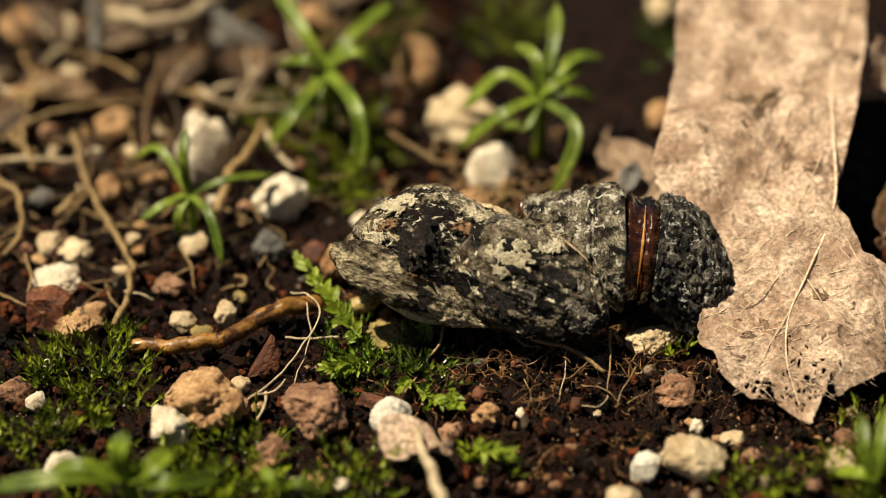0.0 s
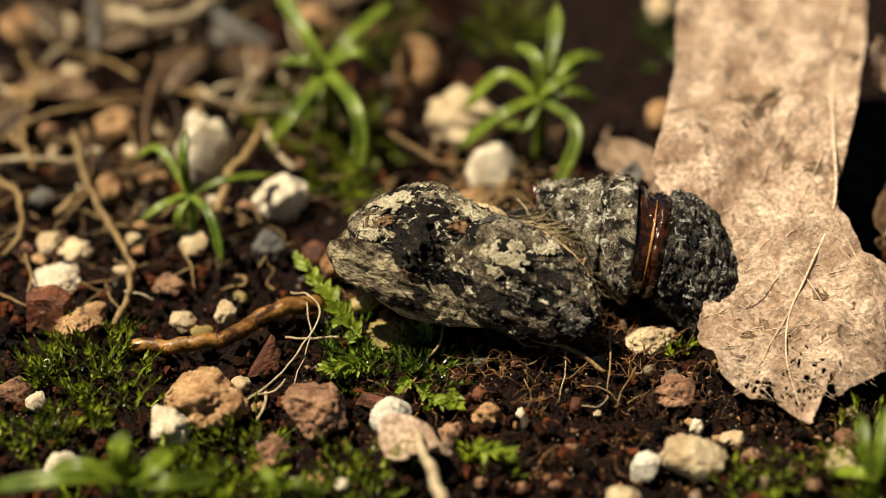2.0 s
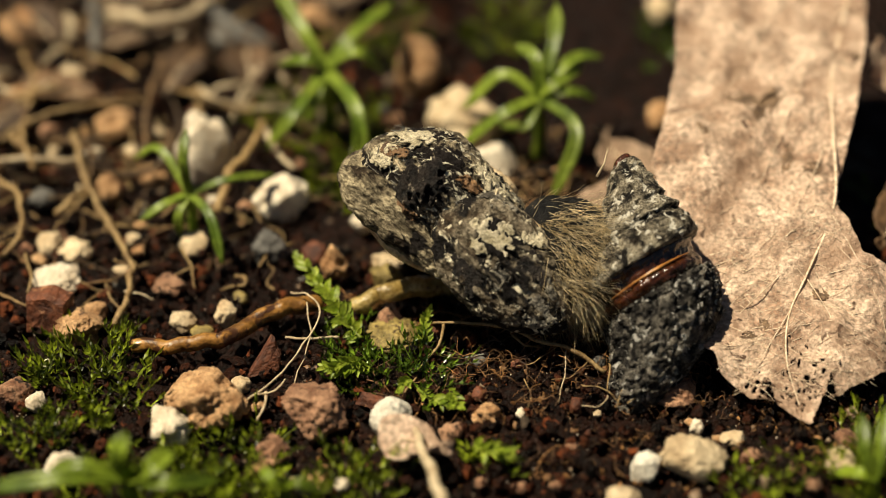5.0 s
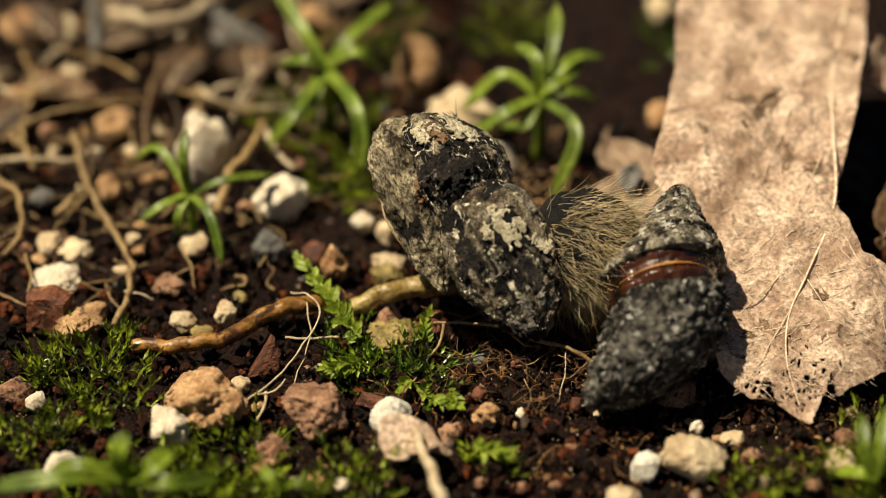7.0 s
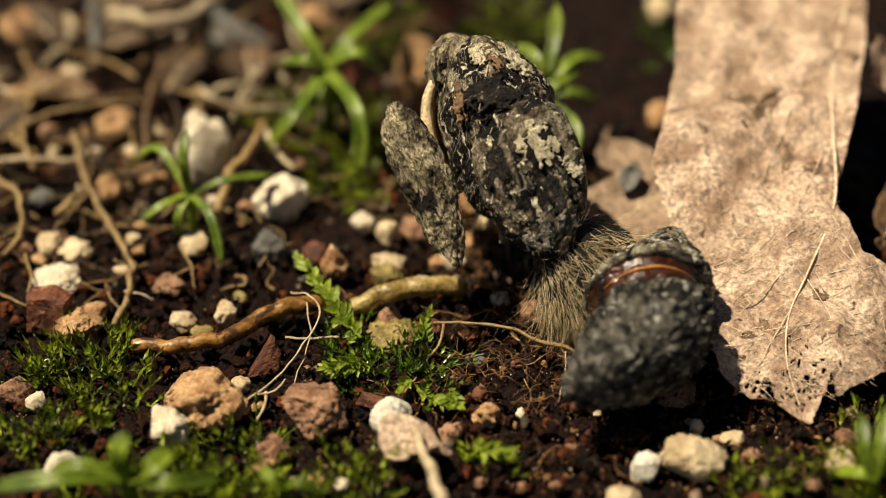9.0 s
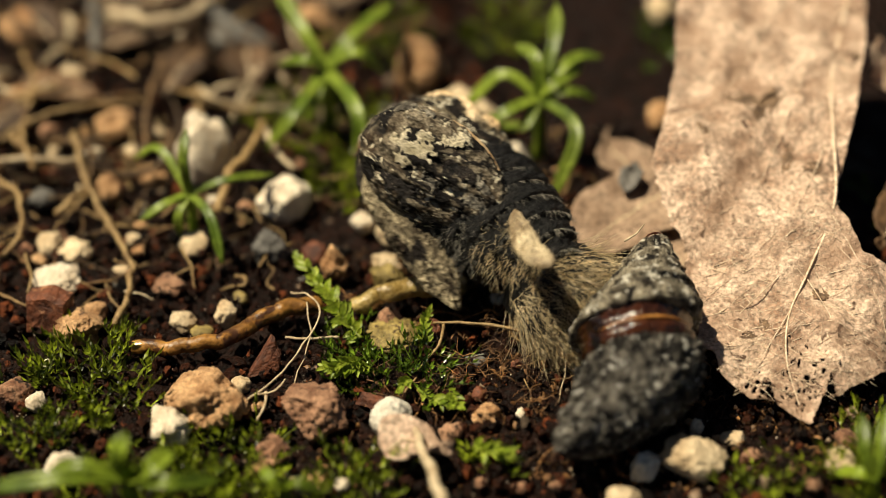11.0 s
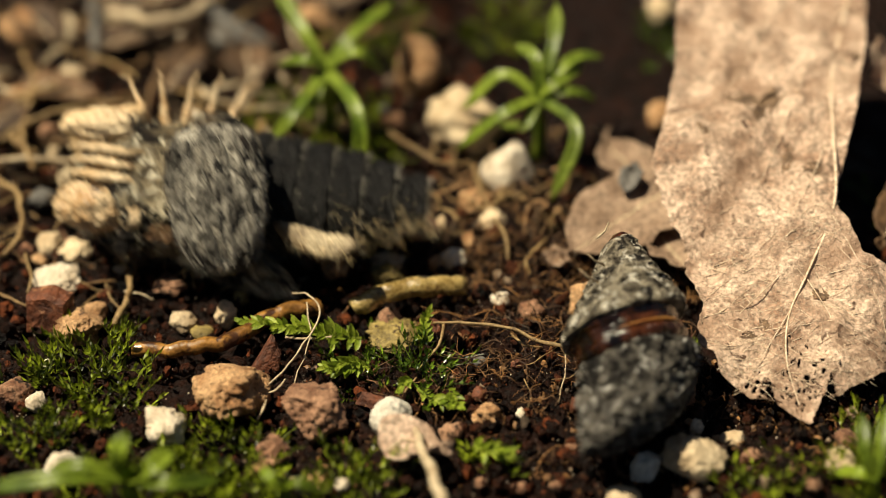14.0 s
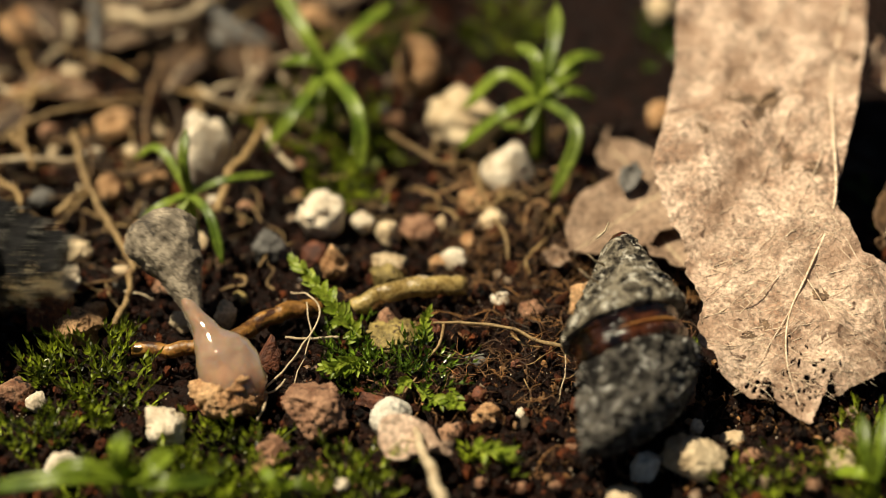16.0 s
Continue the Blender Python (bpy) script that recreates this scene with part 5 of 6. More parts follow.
    wing = [(-4.9, 0.25), (-4.16, 1.22), (-2.45, 2.38), (-0.5, 3.05), (1.7, 3.05), (3.67, 2.38), (4.9, 0.76)]
    for k, (x0, x1, t0, t1, kind) in enumerate(((0.3, 3.3, -0.25, 0.65, "c"), (-0.6, 2.8, -0.95, -0.25, "b"), (-2.4, 0.3, -0.15, 0.75, "b"), (-4.5, -1.9, -0.8, 0.55, "g"), (-0.8, 1.2, 0.55, 1.2, "c"), (1.9, 4.2, 0.75, 1.4, "g"), (-0.6, 0.6, -0.45, 0.05, "g"))):
        flake(pad, wing, 0.55, -0.76, x0, x1, t0, t1, 13.0 + k, *kinds[kind])
    bm = bmesh.new()
    tube(bm, smooth_path([(3.4, -0.85, 2.3), (2.2, -0.8, 2.85), (0.2, -0.75, 3.05), (-1.8, -0.75, 2.7), (-3.4, -0.75, 1.85)], 6), 0.05, 0.04, 7, 0.4, 0.10)
    part("rim", bm, LEG, pad, "pale orange rim of the wing pad")
    # soft grey wing, folded inside the shell until the moth is out
    bm = bmesh.new()
    lathe(bm, [(-4.4, 0.5), (-4.0, 1.6), (-2.8, 2.4), (-1.0, 2.8), (1.0, 2.9), (2.8, 2.7), (3.9, 2.1), (4.3, 0.8)], 110, 0.42, 0.22, 0.9, 51.0, lambda v: Vector((v.x, v.y + 0.07 * math.sin(v.z * 4.2 + 0.6 * v.x) * min(1.0, abs(v.y)), v.z)), 18, (-0.25, 0.25), fine=0.07)
    thicken(bm, 0.22)
    wing_sheet = part("wing", bm, GREY_WING, thing, "soft crumpled grey wing")
    sheet = [(-4.4, 0.5), (-4.0, 1.6), (-2.8, 2.4), (-1.0, 2.8), (1.0, 2.9), (2.8, 2.7), (3.9, 2.1), (4.3, 0.8)]
    for k, (x0, x1, t0, t1, kind) in enumerate(((1.6, 4.0, -0.7, 0.3, "g"), (-0.6, 1.9, -0.2, 0.9, "b"), (-0.9, 1.5, -1.2, -0.4, "g"), (-3.6, -1.0, -0.6, 0.5, "g"), (2.0, 3.6, 0.5, 1.2, "b"), (-3.9, -2.0, 0.5, 1.3, "b"), (-2.0, 0.0, 0.7, 1.4, "g"), (-3.4, -1.4, -1.3, -0.7, "b"), (2.2, 3.8, -1.3, -0.8, "b"))):
        flake(wing_sheet, sheet, 0.42, -0.1, x0, x1, t0, t1, 61.0 + k, *kinds[kind])
    for a in (-1.25, -0.75, -0.2, 0.35, 0.9, 1.3):
        line = []
        for k in range(9):
            x = -3.9 + 0.95 * k
            r = float(np.interp(x, [q[0] for q in sheet], [q[1] for q in sheet])) + 0.12
            b = a * (1 - 0.04 * k) + 0.06 * math.sin(1.9 * k + 5 * a)
            line.append((x, r * math.cos(b) * 0.42, r * math.sin(b)))
        bm = bmesh.new()
        tube(bm, smooth_path(line, 5), 0.09, 0.05, 6, 0.3)
        part("vein", bm, HAIR_GREY, wing_sheet, "thin pale grey vein")
    bm = bmesh.new()
    spots = []
    for _ in range(520):
        x, a = rng.uniform(-4.0, 3.9), rng.uniform(-1.4, 1.4)
        r = 2.7 * math.sqrt(max(0.05, 1 - (x / 4.4) ** 2))
        spots.append((Vector((x, math.cos(a) * r * 0.42, math.sin(a) * r)), Vector((-0.7, 0.35, -0.55))))
    hairs(bm, spots, 0.8, 0.016, rng)
    part("wing_hair", bm, HAIR_GREY, wing_sheet, "short grey hair")
    # small pale wing bud under the wing pad
    bm = bmesh.new()
    lathe(bm, [(-2.7, 0.1), (-2.2, 0.55), (-1.0, 0.82), (1.0, 0.7), (2.2, 0.4), (2.7, 0.1)], 28, 0.4, 0.18, 1.0, 18.0, lambda v: Vector((v.x, v.y, v.z + 0.06 * v.x * v.x)), 7, fine=0.08)
    bud = part("wing_bud", bm, BUD, thing, "pale crumpled wing bud")
    bm = bmesh.new()
    hairs(bm, [(Vector((rng.uniform(-2.4, 1.8), rng.uniform(-0.2, 0.4), rng.uniform(-0.5, 0.5))), Vector((-0.8, 0.3, -0.9))) for _ in range(60)], 0.9, 0.022, rng)
    part("bud_hair", bm, HAIR, bud, "pale wispy hair")
    # abdomen in rings that slide out of the thorax
    rings = []
    for k in range(7):
        r = 2.95 + 0.03 * k - 0.052 * k * k
        b2 = bmesh.new()
        lathe(b2, [(-1.3, r * 0.55), (-1.2, r * 0.92), (-0.9, r * 1.0), (-0.3, r), (1.0, r * 0.96), (1.6, r * 0.84), (1.8, r * 0.5)], 90, 1.38, 0.16, 1.0, 20.0 + k, None, 9, fine=0.14)
        ob = part("abdomen_ring", b2, ABDOMEN, thing, "black abdomen ring fringed with hair")
        b3 = bmesh.new()
        spots = []
        for _ in range(170):
            t = rng.uniform(0, 6.28)
            spots.append((Vector((-1.2, math.cos(t) * r * 1.3, math.sin(t) * r * 0.95)), Vector((-1, math.cos(t) * 0.04, math.sin(t) * 0.04))))
        hairs(b3, spots, 0.55, 0.014, rng)
        part("ring_fringe", b3, HAIR_GREY, ob, "short grey fringe")
        b3 = bmesh.new()
        spots = []
        for _ in range(20 + 26 * k):
            t = rng.gauss(0.05, 0.45)
            spots.append((Vector((rng.uniform(-1.6, 0.6), math.cos(t) * r * 1.34, math.sin(t) * r)), Vector((-0.5, math.cos(t) * 0.5, math.sin(t) * 0.6))))
        hairs(b3, spots, 0.9, 0.014, rng)
        part("belly_hair", b3, HAIR if k > 3 else HAIR_GREY, ob, "pale tuft of belly hair")
        rings.append(ob)
    # legs that reach up when it rolls over
    legs = []
    for k in range(5):
        b2 = bmesh.new()
        bow = (-0.9, -0.25, 0.35, 0.15, 0.75)[k]
        tube(b2, smooth_path([(0, 0, 0), (0.12, 0.05, 0.9), (0.05, 0.05, 1.7)], 5), 0.30, 0.22, 10, 0.35, 0.34)
        tube(b2, smooth_path([(0.05, 0.05, 1.55), (0.05 - 0.3 * bow, 0.1, 2.3), (0.1 - 0.5 * bow, 0.05, 3.0)], 6), 0.20, 0.10, 9, 0.3)
        tube(b2, smooth_path([(0.1 - 0.5 * bow, 0.05, 2.95), (-0.1 - 0.9 * bow, 0.0, 3.45), (0.05 - 1.5 * bow, -0.05, 3.75)], 6), 0.10, 0.04, 7, 0.4)
        leg = part("leg", b2, LEG, thing, "cream and orange jointed leg")
        legs.append(leg)
    # pale strips of the mouth and legs on the face
    strips = []
    def on_face(x, u, c):
        """A place on the face: x towards the head, u up it, c out of it."""
        return Vector((x, 0.505 * c - 0.864 * u, 0.505 * u + 0.86 * c))

    for k, u in enumerate((2.15, 1.35, 0.55)):
        b2 = bmesh.new()
        pts = [on_face(5.0 - 0.2 * k, u, 2.2), on_face(4.0, u + 0.15, 3.3), on_face(2.4, u, 3.7), on_face(0.9, u - 0.15, 3.7), on_face(0.2, u, 2.8)]
        tube(b2, smooth_path(pts, 7), 0.10, 0.12, 10, 0.45, 0.34)
        strips.append(part("face_strip", b2, FACE, thing, "pale cream lip on the face"))
    for k, (x, u, c, sx, su, sc) in enumerate(((3.3, 3.6, 1.7, 2.3, 1.15, 1.1), (2.9, -1.3, 2.9, 2.2, 1.5, 1.2), (0.6, -1.6, 3.2, 1.0, 0.9, 0.8), (1.6, 4.3, 1.0, 1.0, 0.7, 0.6), (4.8, 0.2, 2.2, 0.7, 0.9, 0.9))):
        b2 = rock(rng, 1.0, 1.0, 1.0, 0.28, 5, 1)
        for v in b2.verts:
            q = v.co
            crease = 0.05 * math.sin(q.y * 7.0 + 2.0 * q.x + 1.5 * noise.noise(q * 2))
            v.co = on_face(x + q.x * sx, u + q.y * su, c + (q.z + crease) * sc)
        strips.append(part("face_lobe", b2, (FACE, LEG, FACE, FACE, BUD)[k], thing, "cream and orange furry lobe of the face"))
    # soft tail end
    b2 = bmesh.new()
    lathe(b2, [(-4.9, 0.14), (-4.0, 0.38), (-3.0, 0.62), (-1.9, 0.95), (-0.6, 1.4), (0.8, 1.9), (2.0, 2.1), (2.9, 1.5), (3.2, 0.3)], 72, 1.0, 0.16, 0.9, 33.0, lambda v: Vector((v.x, v.y, v.z - 0.04 * (v.x - 1) ** 2)), 10, fine=0.06)
    tail = part("tail_end", b2, TAIL, thing, "soft beige and grey tail end")
    return thing, pad, flap, bud, rings, legs, tail, waist, strips, wing_sheet


def slime():
    """A sagging blob of fluid with its drawn-out neck along +x."""
    bm = bmesh.new()

    def sag(v):
        e = max(0.0, v.x - 0.6)
        return Vector((v.x, v.y, v.z - 0.025 * e * e))

    lathe(bm, [(-2.3, 0.3), (-2.1, 1.1), (-1.4, 1.65), (-0.5, 1.85), (0.4, 1.8), (1.2, 1.5), (2.0, 1.05), (2.8, 0.7), (3.6, 0.48), (4.4, 0.38), (4.8, 0.15)], 64, 0.85, 0.30, 0.3, 2.0, sag, 8)
    return tagged(part("fluid_drop", bm, SLIME), "glossy pinkish brown drop of fluid with a drawn neck", "fluid drop")


case, cone = rear_case()
moth_body, pad, flap, bud, abdomen, legs, tail_end, waist, strips, wing_sheet = moth()
drop = slime()


# ---- what moves ----
def lean(m, a):
    """The pose m tipped about the x axis through its own place."""
    o = Matrix.Translation(m.translation)
    return o @ Matrix.Rotation(radians(a), 4, "X") @ o.inverted() @ m


def jolted(rows, jolts):
    """Rows with a sudden push at some of their times: (seconds, mm along x, y and z each thirtieth of a second)."""
    out = list(rows)
    for t, x, y, z in jolts:
        m = next(q for s, q in rows if s == t)
        d = Vector((x, y, z)) * MM
        out += [(t - 1 / 30, Matrix.Translation(-d) @ m), (t + 1 / 30, Matrix.Translation(d) @ m)]
    return sorted(out, key=lambda r: r[0])


def motions():
    walk(case, jolted([
    (0, at(11.35, -5.26, 4.00, 38.3, -4.3, 175.1)),
    (1.5, at(11.50, -5.04, 4.00, 38.3, -5.6, 174.4)),
    (2.5, at(12.23, -4.54, 4.10, 38.8, -11.0, 171.3)),
    (3, at(12.27, -4.78, 4.20, 39.7, -15.6, 167.4)),
    (3.5, at(12.02, -7.19, 4.20, 43.6, -22.6, 156.6)),
    (4, at(11.63, -7.98, 4.20, 46.2, -26.2, 151.1)),
    (4.2, at(11.77, -8.24, 4.20, 48.5, -29.5, 147.0)),
    (6.3, at(12.38, -8.47, 4.60, 76.2, -24.3, 105.8)),
    (6.5, at(12.54, -8.58, 4.60, 79.7, -23.0, 101.5)),
    (7, lean(at(12.50, -9.90, 4.60, 80.6, -23.2, 100.6), -7)),
    (7.5, lean(at(12.05, -10.75, 4.60, 80.6, -23.2, 100.6), -14)),
    (8, lean(at(11.20, -11.00, 4.60, 85.8, -19.8, 94.5), -14)),
    (8.5, lean(at(12.60, -10.20, 4.60, 88.4, -12.0, 91.6), -14)),
    (8.8, lean(at(12.30, -11.00, 4.60, 85.2, -11.8, 94.7), -14)),
    (9, lean(at(11.60, -11.40, 4.60, 84.4, -11.7, 95.5), -14)),
    (9.2, lean(at(11.20, -11.80, 4.60, 82.8, -11.6, 97.0), -14)),
    (11.3, at(10.55, -13.90, 4.20, 98.0, -26.8, 103.3)),
    (11.5, at(10.30, -13.80, 4.20, 110.0, -26.7, 108.6)),
    (11.8, at(10.30, -13.75, 4.20, 118.0, -26.4, 109.6)),
    (12, at(10.30, -13.75, 4.20, 118.0, -26.4, 109.6)),
    (16, at(10.30, -13.75, 4.20, 118.0, -26.4, 109.6))], ((3.5, 0.2, -0.2, -0.3), (4, 0.3, 0.3, 0.3), (8, -0.4, 0, 0.2))))
    # the cone is tucked into the front shell at first
    walk(cone, [(0, at(0, 0, 0, 12, 6, 0)), (3.0, at(0, 0, 0, 8, 3, 0)), (4.2, at(0, 0, 0)), (6.3, at(0, 0, 0)), (16, at(0, 0, 0))])
    walk(moth_body, jolted([
    (0, at(-0.13, -5.34, 4.01, 38.6, -9.4, 172.5)),
    (1.5, at(-0.27, -5.28, 4.08, 38.6, -9.4, 172.5)),
    (2.5, at(-0.63, -5.24, 4.14, 39.1, -12.5, 170.0)),
    (3, at(-0.80, -5.16, 4.24, 39.4, -14.1, 168.7)),
    (3.5, at(-1.30, -5.20, 4.55, 40.8, -16.5, 164.0)),
    (4, at(-0.47, -3.70, 6.33, 42.1, -23.2, 160.4)),
    (4.2, at(-0.30, -3.55, 6.46, 42.1, -23.2, 160.4)),
    (6.3, at(0.20, -3.30, 6.63, 51.8, -38.4, 141.8)),
    (6.5, at(0.40, -3.30, 6.63, 54.4, -40.8, 137.6)),
    (7, at(0.70, -3.30, 6.63, 57.4, -43.0, 133.2)),
    (7.5, at(0.53, -3.19, 6.76, 54.4, -40.8, 137.6)),
    (8, at(4.03, -2.58, 7.55, 57.4, -43.0, 133.2)),
    (8.5, at(4.69, -2.17, 8.07, 58.2, -43.6, 132.0)),
    (8.8, at(3.69, -0.84, 9.77, 63.4, -46.5, 124.6)),
    (9, at(3.02, -0.74, 9.90, 71.7, -49.6, 113.5)),
    (9.2, at(3.85, -0.53, 10.17, 68.4, -48.5, 117.8)),
    (11.3, at(-1.93, 1.43, 5.70, -5.8, 0.0, 124.4)),
    (11.5, at(-3.59, 2.02, 5.70, -5.8, 0.0, 124.4)),
    (11.8, at(-7.85, 3.22, 4.20, -15.6, 0.0, 142.9)),
    (12, at(-11.26, 1.74, 4.20, -20.4, -0.0, 161.0)),
    (12.5, at(-13.89, 2.03, 4.20, -21.3, 0.0, 167.1)),
    (13, at(-18.16, -1.73, 4.20, -21.8, 0.0, 173.5)),
    (13.5, at(-17.18, 0.27, 4.20, -21.8, 0.0, 173.5)),
    (14, at(-17.56, 0.56, 4.20, -21.9, -0.0, 175.1)),
    (14.3, at(-21.18, -2.01, 4.20, -21.9, -0.0, 175.1)),
    (14.5, at(-26.29, -3.96, 4.20, -21.7, 0.0, 171.9)),
    (15, at(-28.50, -2.85, 4.20, -21.3, 0.0, 167.1)),
    (15.3, at(-28.90, -3.13, 4.20, -21.3, 0.0, 167.1)),
    (15.6, at(-29.40, -3.13, 4.20, -21.3, 0.0, 167.1)),
    (16, at(-37.00, -3.13, 4.20, -21.3, 0.0, 167.1))], ((3.5, -0.2, 0.3, 0.3), (4, 0.5, 0.4, 0.4), (8, 0.25, 0.2, 0.2), (8.5, 0.2, 0.1, 0.2), (11.5, -0.4, 0.1, 0), (12, -0.4, 0, 0.2), (14, 0.2, 0, -0.4), (15, -0.3, 0, 0))))
    walk(pad, [
    (0, at(-5.50, 4.40, -0.70, 0.0, -16.0, 0.0)),
    (1.5, at(-5.52, 4.40, -0.70, 0.0, -16.0, 0.0)),
    (2.5, at(-5.50, 4.40, -0.78, -0.0, -16.0, 0.0)),
    (3, at(-5.50, 4.40, -0.86, 0.0, -16.0, -0.0)),
    (3.5, at(-5.90, 4.40, -0.10, 0.0, -12.0, 0.0)),
    (4, at(-5.45, 4.40, -1.60, -0.0, -16.0, 0.0)),
    (4.2, at(-5.45, 4.40, -1.70, -0.0, -16.0, 0.0)),
    (6.3, at(-5.22, 4.40, -0.02, -0.0, -6.0, 0.0)),
    (6.5, at(-5.10, 4.40, 0.18, 0.0, -6.0, 0.0)),
    (7, at(-4.86, 4.40, 0.50, -0.0, -5.0, -0.0)),
    (7.5, at(-3.50, 4.40, 1.00, 0.0, 0.0, 0.0)),
    (8, at(-1.80, 4.40, -0.30, 0.0, -2.0, -0.0)),
    (8.5, at(-3.40, 4.40, 1.00, 0.0, 10.0, -0.0)),
    (8.8, at(-3.50, 4.40, 1.30, 0.0, -1.0, 0.0)),
    (9, at(-3.80, 4.40, 1.14, 0.0, -1.0, 0.0)),
    (9.2, at(-3.60, 4.40, 1.24, 0.0, -1.0, 0.0)),
    (11.3, at(-4.48, 2.28, 3.98, 52.8, -34.3, 23.2)),
    (11.5, at(-4.57, 1.68, 4.24, 72.9, -46.5, -7.3)),
    (11.8, at(-2.92, 3.13, 1.63, 83.7, -40.0, -32.9)),
    (12, at(-3.40, 1.73, 2.73, 88.7, -33.2, -59.6)),
    (12.5, at(-3.63, 1.18, 3.27, 90.5, -31.5, -71.4)),
    (13, at(-2.76, 2.09, 3.15, 91.6, -30.4, -83.1)),
    (13.5, at(-3.80, 1.87, 3.17, 92.8, -30.3, -85.4)),
    (14, at(-4.27, 2.07, 3.10, 92.1, -30.2, -86.5)),
    (14.3, at(-4.22, 1.74, 3.30, 92.1, -30.2, -86.5)),
    (14.5, at(-3.71, 1.72, 3.18, 92.3, -30.5, -81.9)),
    (15, at(-3.69, 1.52, 3.05, 92.4, -31.4, -75.0)),
    (15.3, at(-3.20, 1.60, 3.15, 92.4, -31.4, -75.0)),
    (15.6, at(-2.90, 1.70, 3.20, 92.4, -31.4, -75.0)),
    (16, at(-1.98, 1.74, 3.28, 92.4, -31.4, -75.0))])
    walk(flap, [
    (0, at(1.22, 3.60, -2.33, -0.0, -14.0, 0.0)),
    (1.5, at(1.28, 3.60, -2.35, -0.0, -14.0, 0.0)),
    (2.5, at(0.74, 3.60, -2.40, 0.0, -12.0, -0.0)),
    (3, at(0.63, 3.60, -2.38, 0.0, -12.0, -0.0)),
    (3.5, at(0.88, 3.60, -2.23, -0.0, -0.0, 0.0)),
    (4, at(1.03, 3.60, -2.38, -0.0, -0.0, 0.0)),
    (4.2, at(0.95, 3.60, -2.53, -0.0, -2.0, 0.0)),
    (6.3, at(-0.12, 3.60, -2.36, 0.0, -10.0, -0.0)),
    (6.5, at(-0.17, 3.60, -2.51, -0.0, -9.0, 0.0)),
    (7, at(0.30, 3.60, -2.65, 0.0, -8.0, -0.0)),
    (7.5, at(-0.60, 3.60, -3.60, 0.0, 8.0, 0.0)),
    (8, at(1.23, 3.60, -4.65, 0.0, 20.0, -0.0)),
    (8.5, at(1.56, 3.60, -4.46, 0.0, 20.0, -0.0)),
    (8.8, at(-1.65, 3.60, -5.20, 0.0, 22.0, 0.0)),
    (9, at(-2.54, 3.60, -4.81, 0.0, 7.0, 0.0)),
    (9.2, at(-2.65, 3.60, -5.75, 0.0, 14.0, 0.0)),
    (11.3, at(-4.66, 5.78, 0.42, 61.3, -41.4, 9.4)),
    (11.5, at(-4.30, 6.34, 0.45, 54.5, -36.1, 20.2)),
    (11.8, at(-5.16, 3.62, -1.38, 70.2, -0.5, -17.5)),
    (12, at(-6.19, 5.05, -0.57, 70.2, 5.9, -30.9)),
    (12.5, at(-6.63, 6.25, -0.03, 68.9, 7.8, -34.8)),
    (13, at(-4.64, 2.51, -1.79, 65.2, 8.4, -32.6)),
    (13.5, at(-4.94, 3.35, -1.46, 64.3, 7.7, -29.2)),
    (14, at(-5.04, 4.25, -1.09, 63.3, 7.4, -27.3)),
    (14.3, at(-4.97, 3.77, -1.28, 63.1, 7.2, -26.5)),
    (14.5, at(-5.21, 3.15, -1.54, 63.4, 5.9, -23.0)),
    (15, at(-5.46, 2.28, -1.92, 63.3, 3.8, -17.4)),
    (15.3, at(-5.34, 1.99, -2.03, 63.1, 3.7, -16.7)),
    (15.6, at(-5.23, 1.72, -2.14, 63.0, 3.5, -15.9)),
    (16, at(-5.19, 1.32, -2.29, 62.7, 3.2, -15.0))])
    walk(wing_sheet, [
    (0, at(0.20, 0.30, 0.00, 0.0, -0.0, 0.0)),
    (9.2, at(0.20, 0.30, 0.00, 0.0, -0.0, 0.0)),
    (11.3, at(0.20, 0.30, 0.00, 0.0, -0.0, 0.0)),
    (11.55, at(-1.41, 1.67, 1.12, 40.4, -31.9, -17.7)),
    (11.8, at(-3.77, 3.80, 2.81, 102.0, -38.8, -61.5)),
    (12, at(-3.93, 2.51, 4.03, 97.7, -32.4, -76.3)),
    (12.5, at(-4.06, 1.99, 4.59, 90.6, -31.5, -71.4)),
    (13, at(-3.36, 3.11, 4.35, 90.4, -30.4, -80.7)),
    (13.5, at(-4.12, 2.68, 4.52, 90.4, -30.4, -80.7)),
    (14, at(-4.80, 3.06, 4.34, 88.6, -30.2, -79.6)),
    (14.3, at(-4.56, 2.54, 4.66, 88.6, -30.2, -79.6)),
    (14.5, at(-4.65, 2.20, 4.64, 89.9, -30.6, -77.3)),
    (15, at(-4.33, 3.37, 3.73, 90.6, -31.5, -71.4)),
    (15.3, at(-4.35, 3.22, 3.81, 90.6, -31.5, -71.4)),
    (15.6, at(-4.21, 3.25, 3.82, 90.6, -31.5, -71.4)),
    (16, at(-8.56, 2.32, 3.46, 90.6, -31.5, -71.4))])
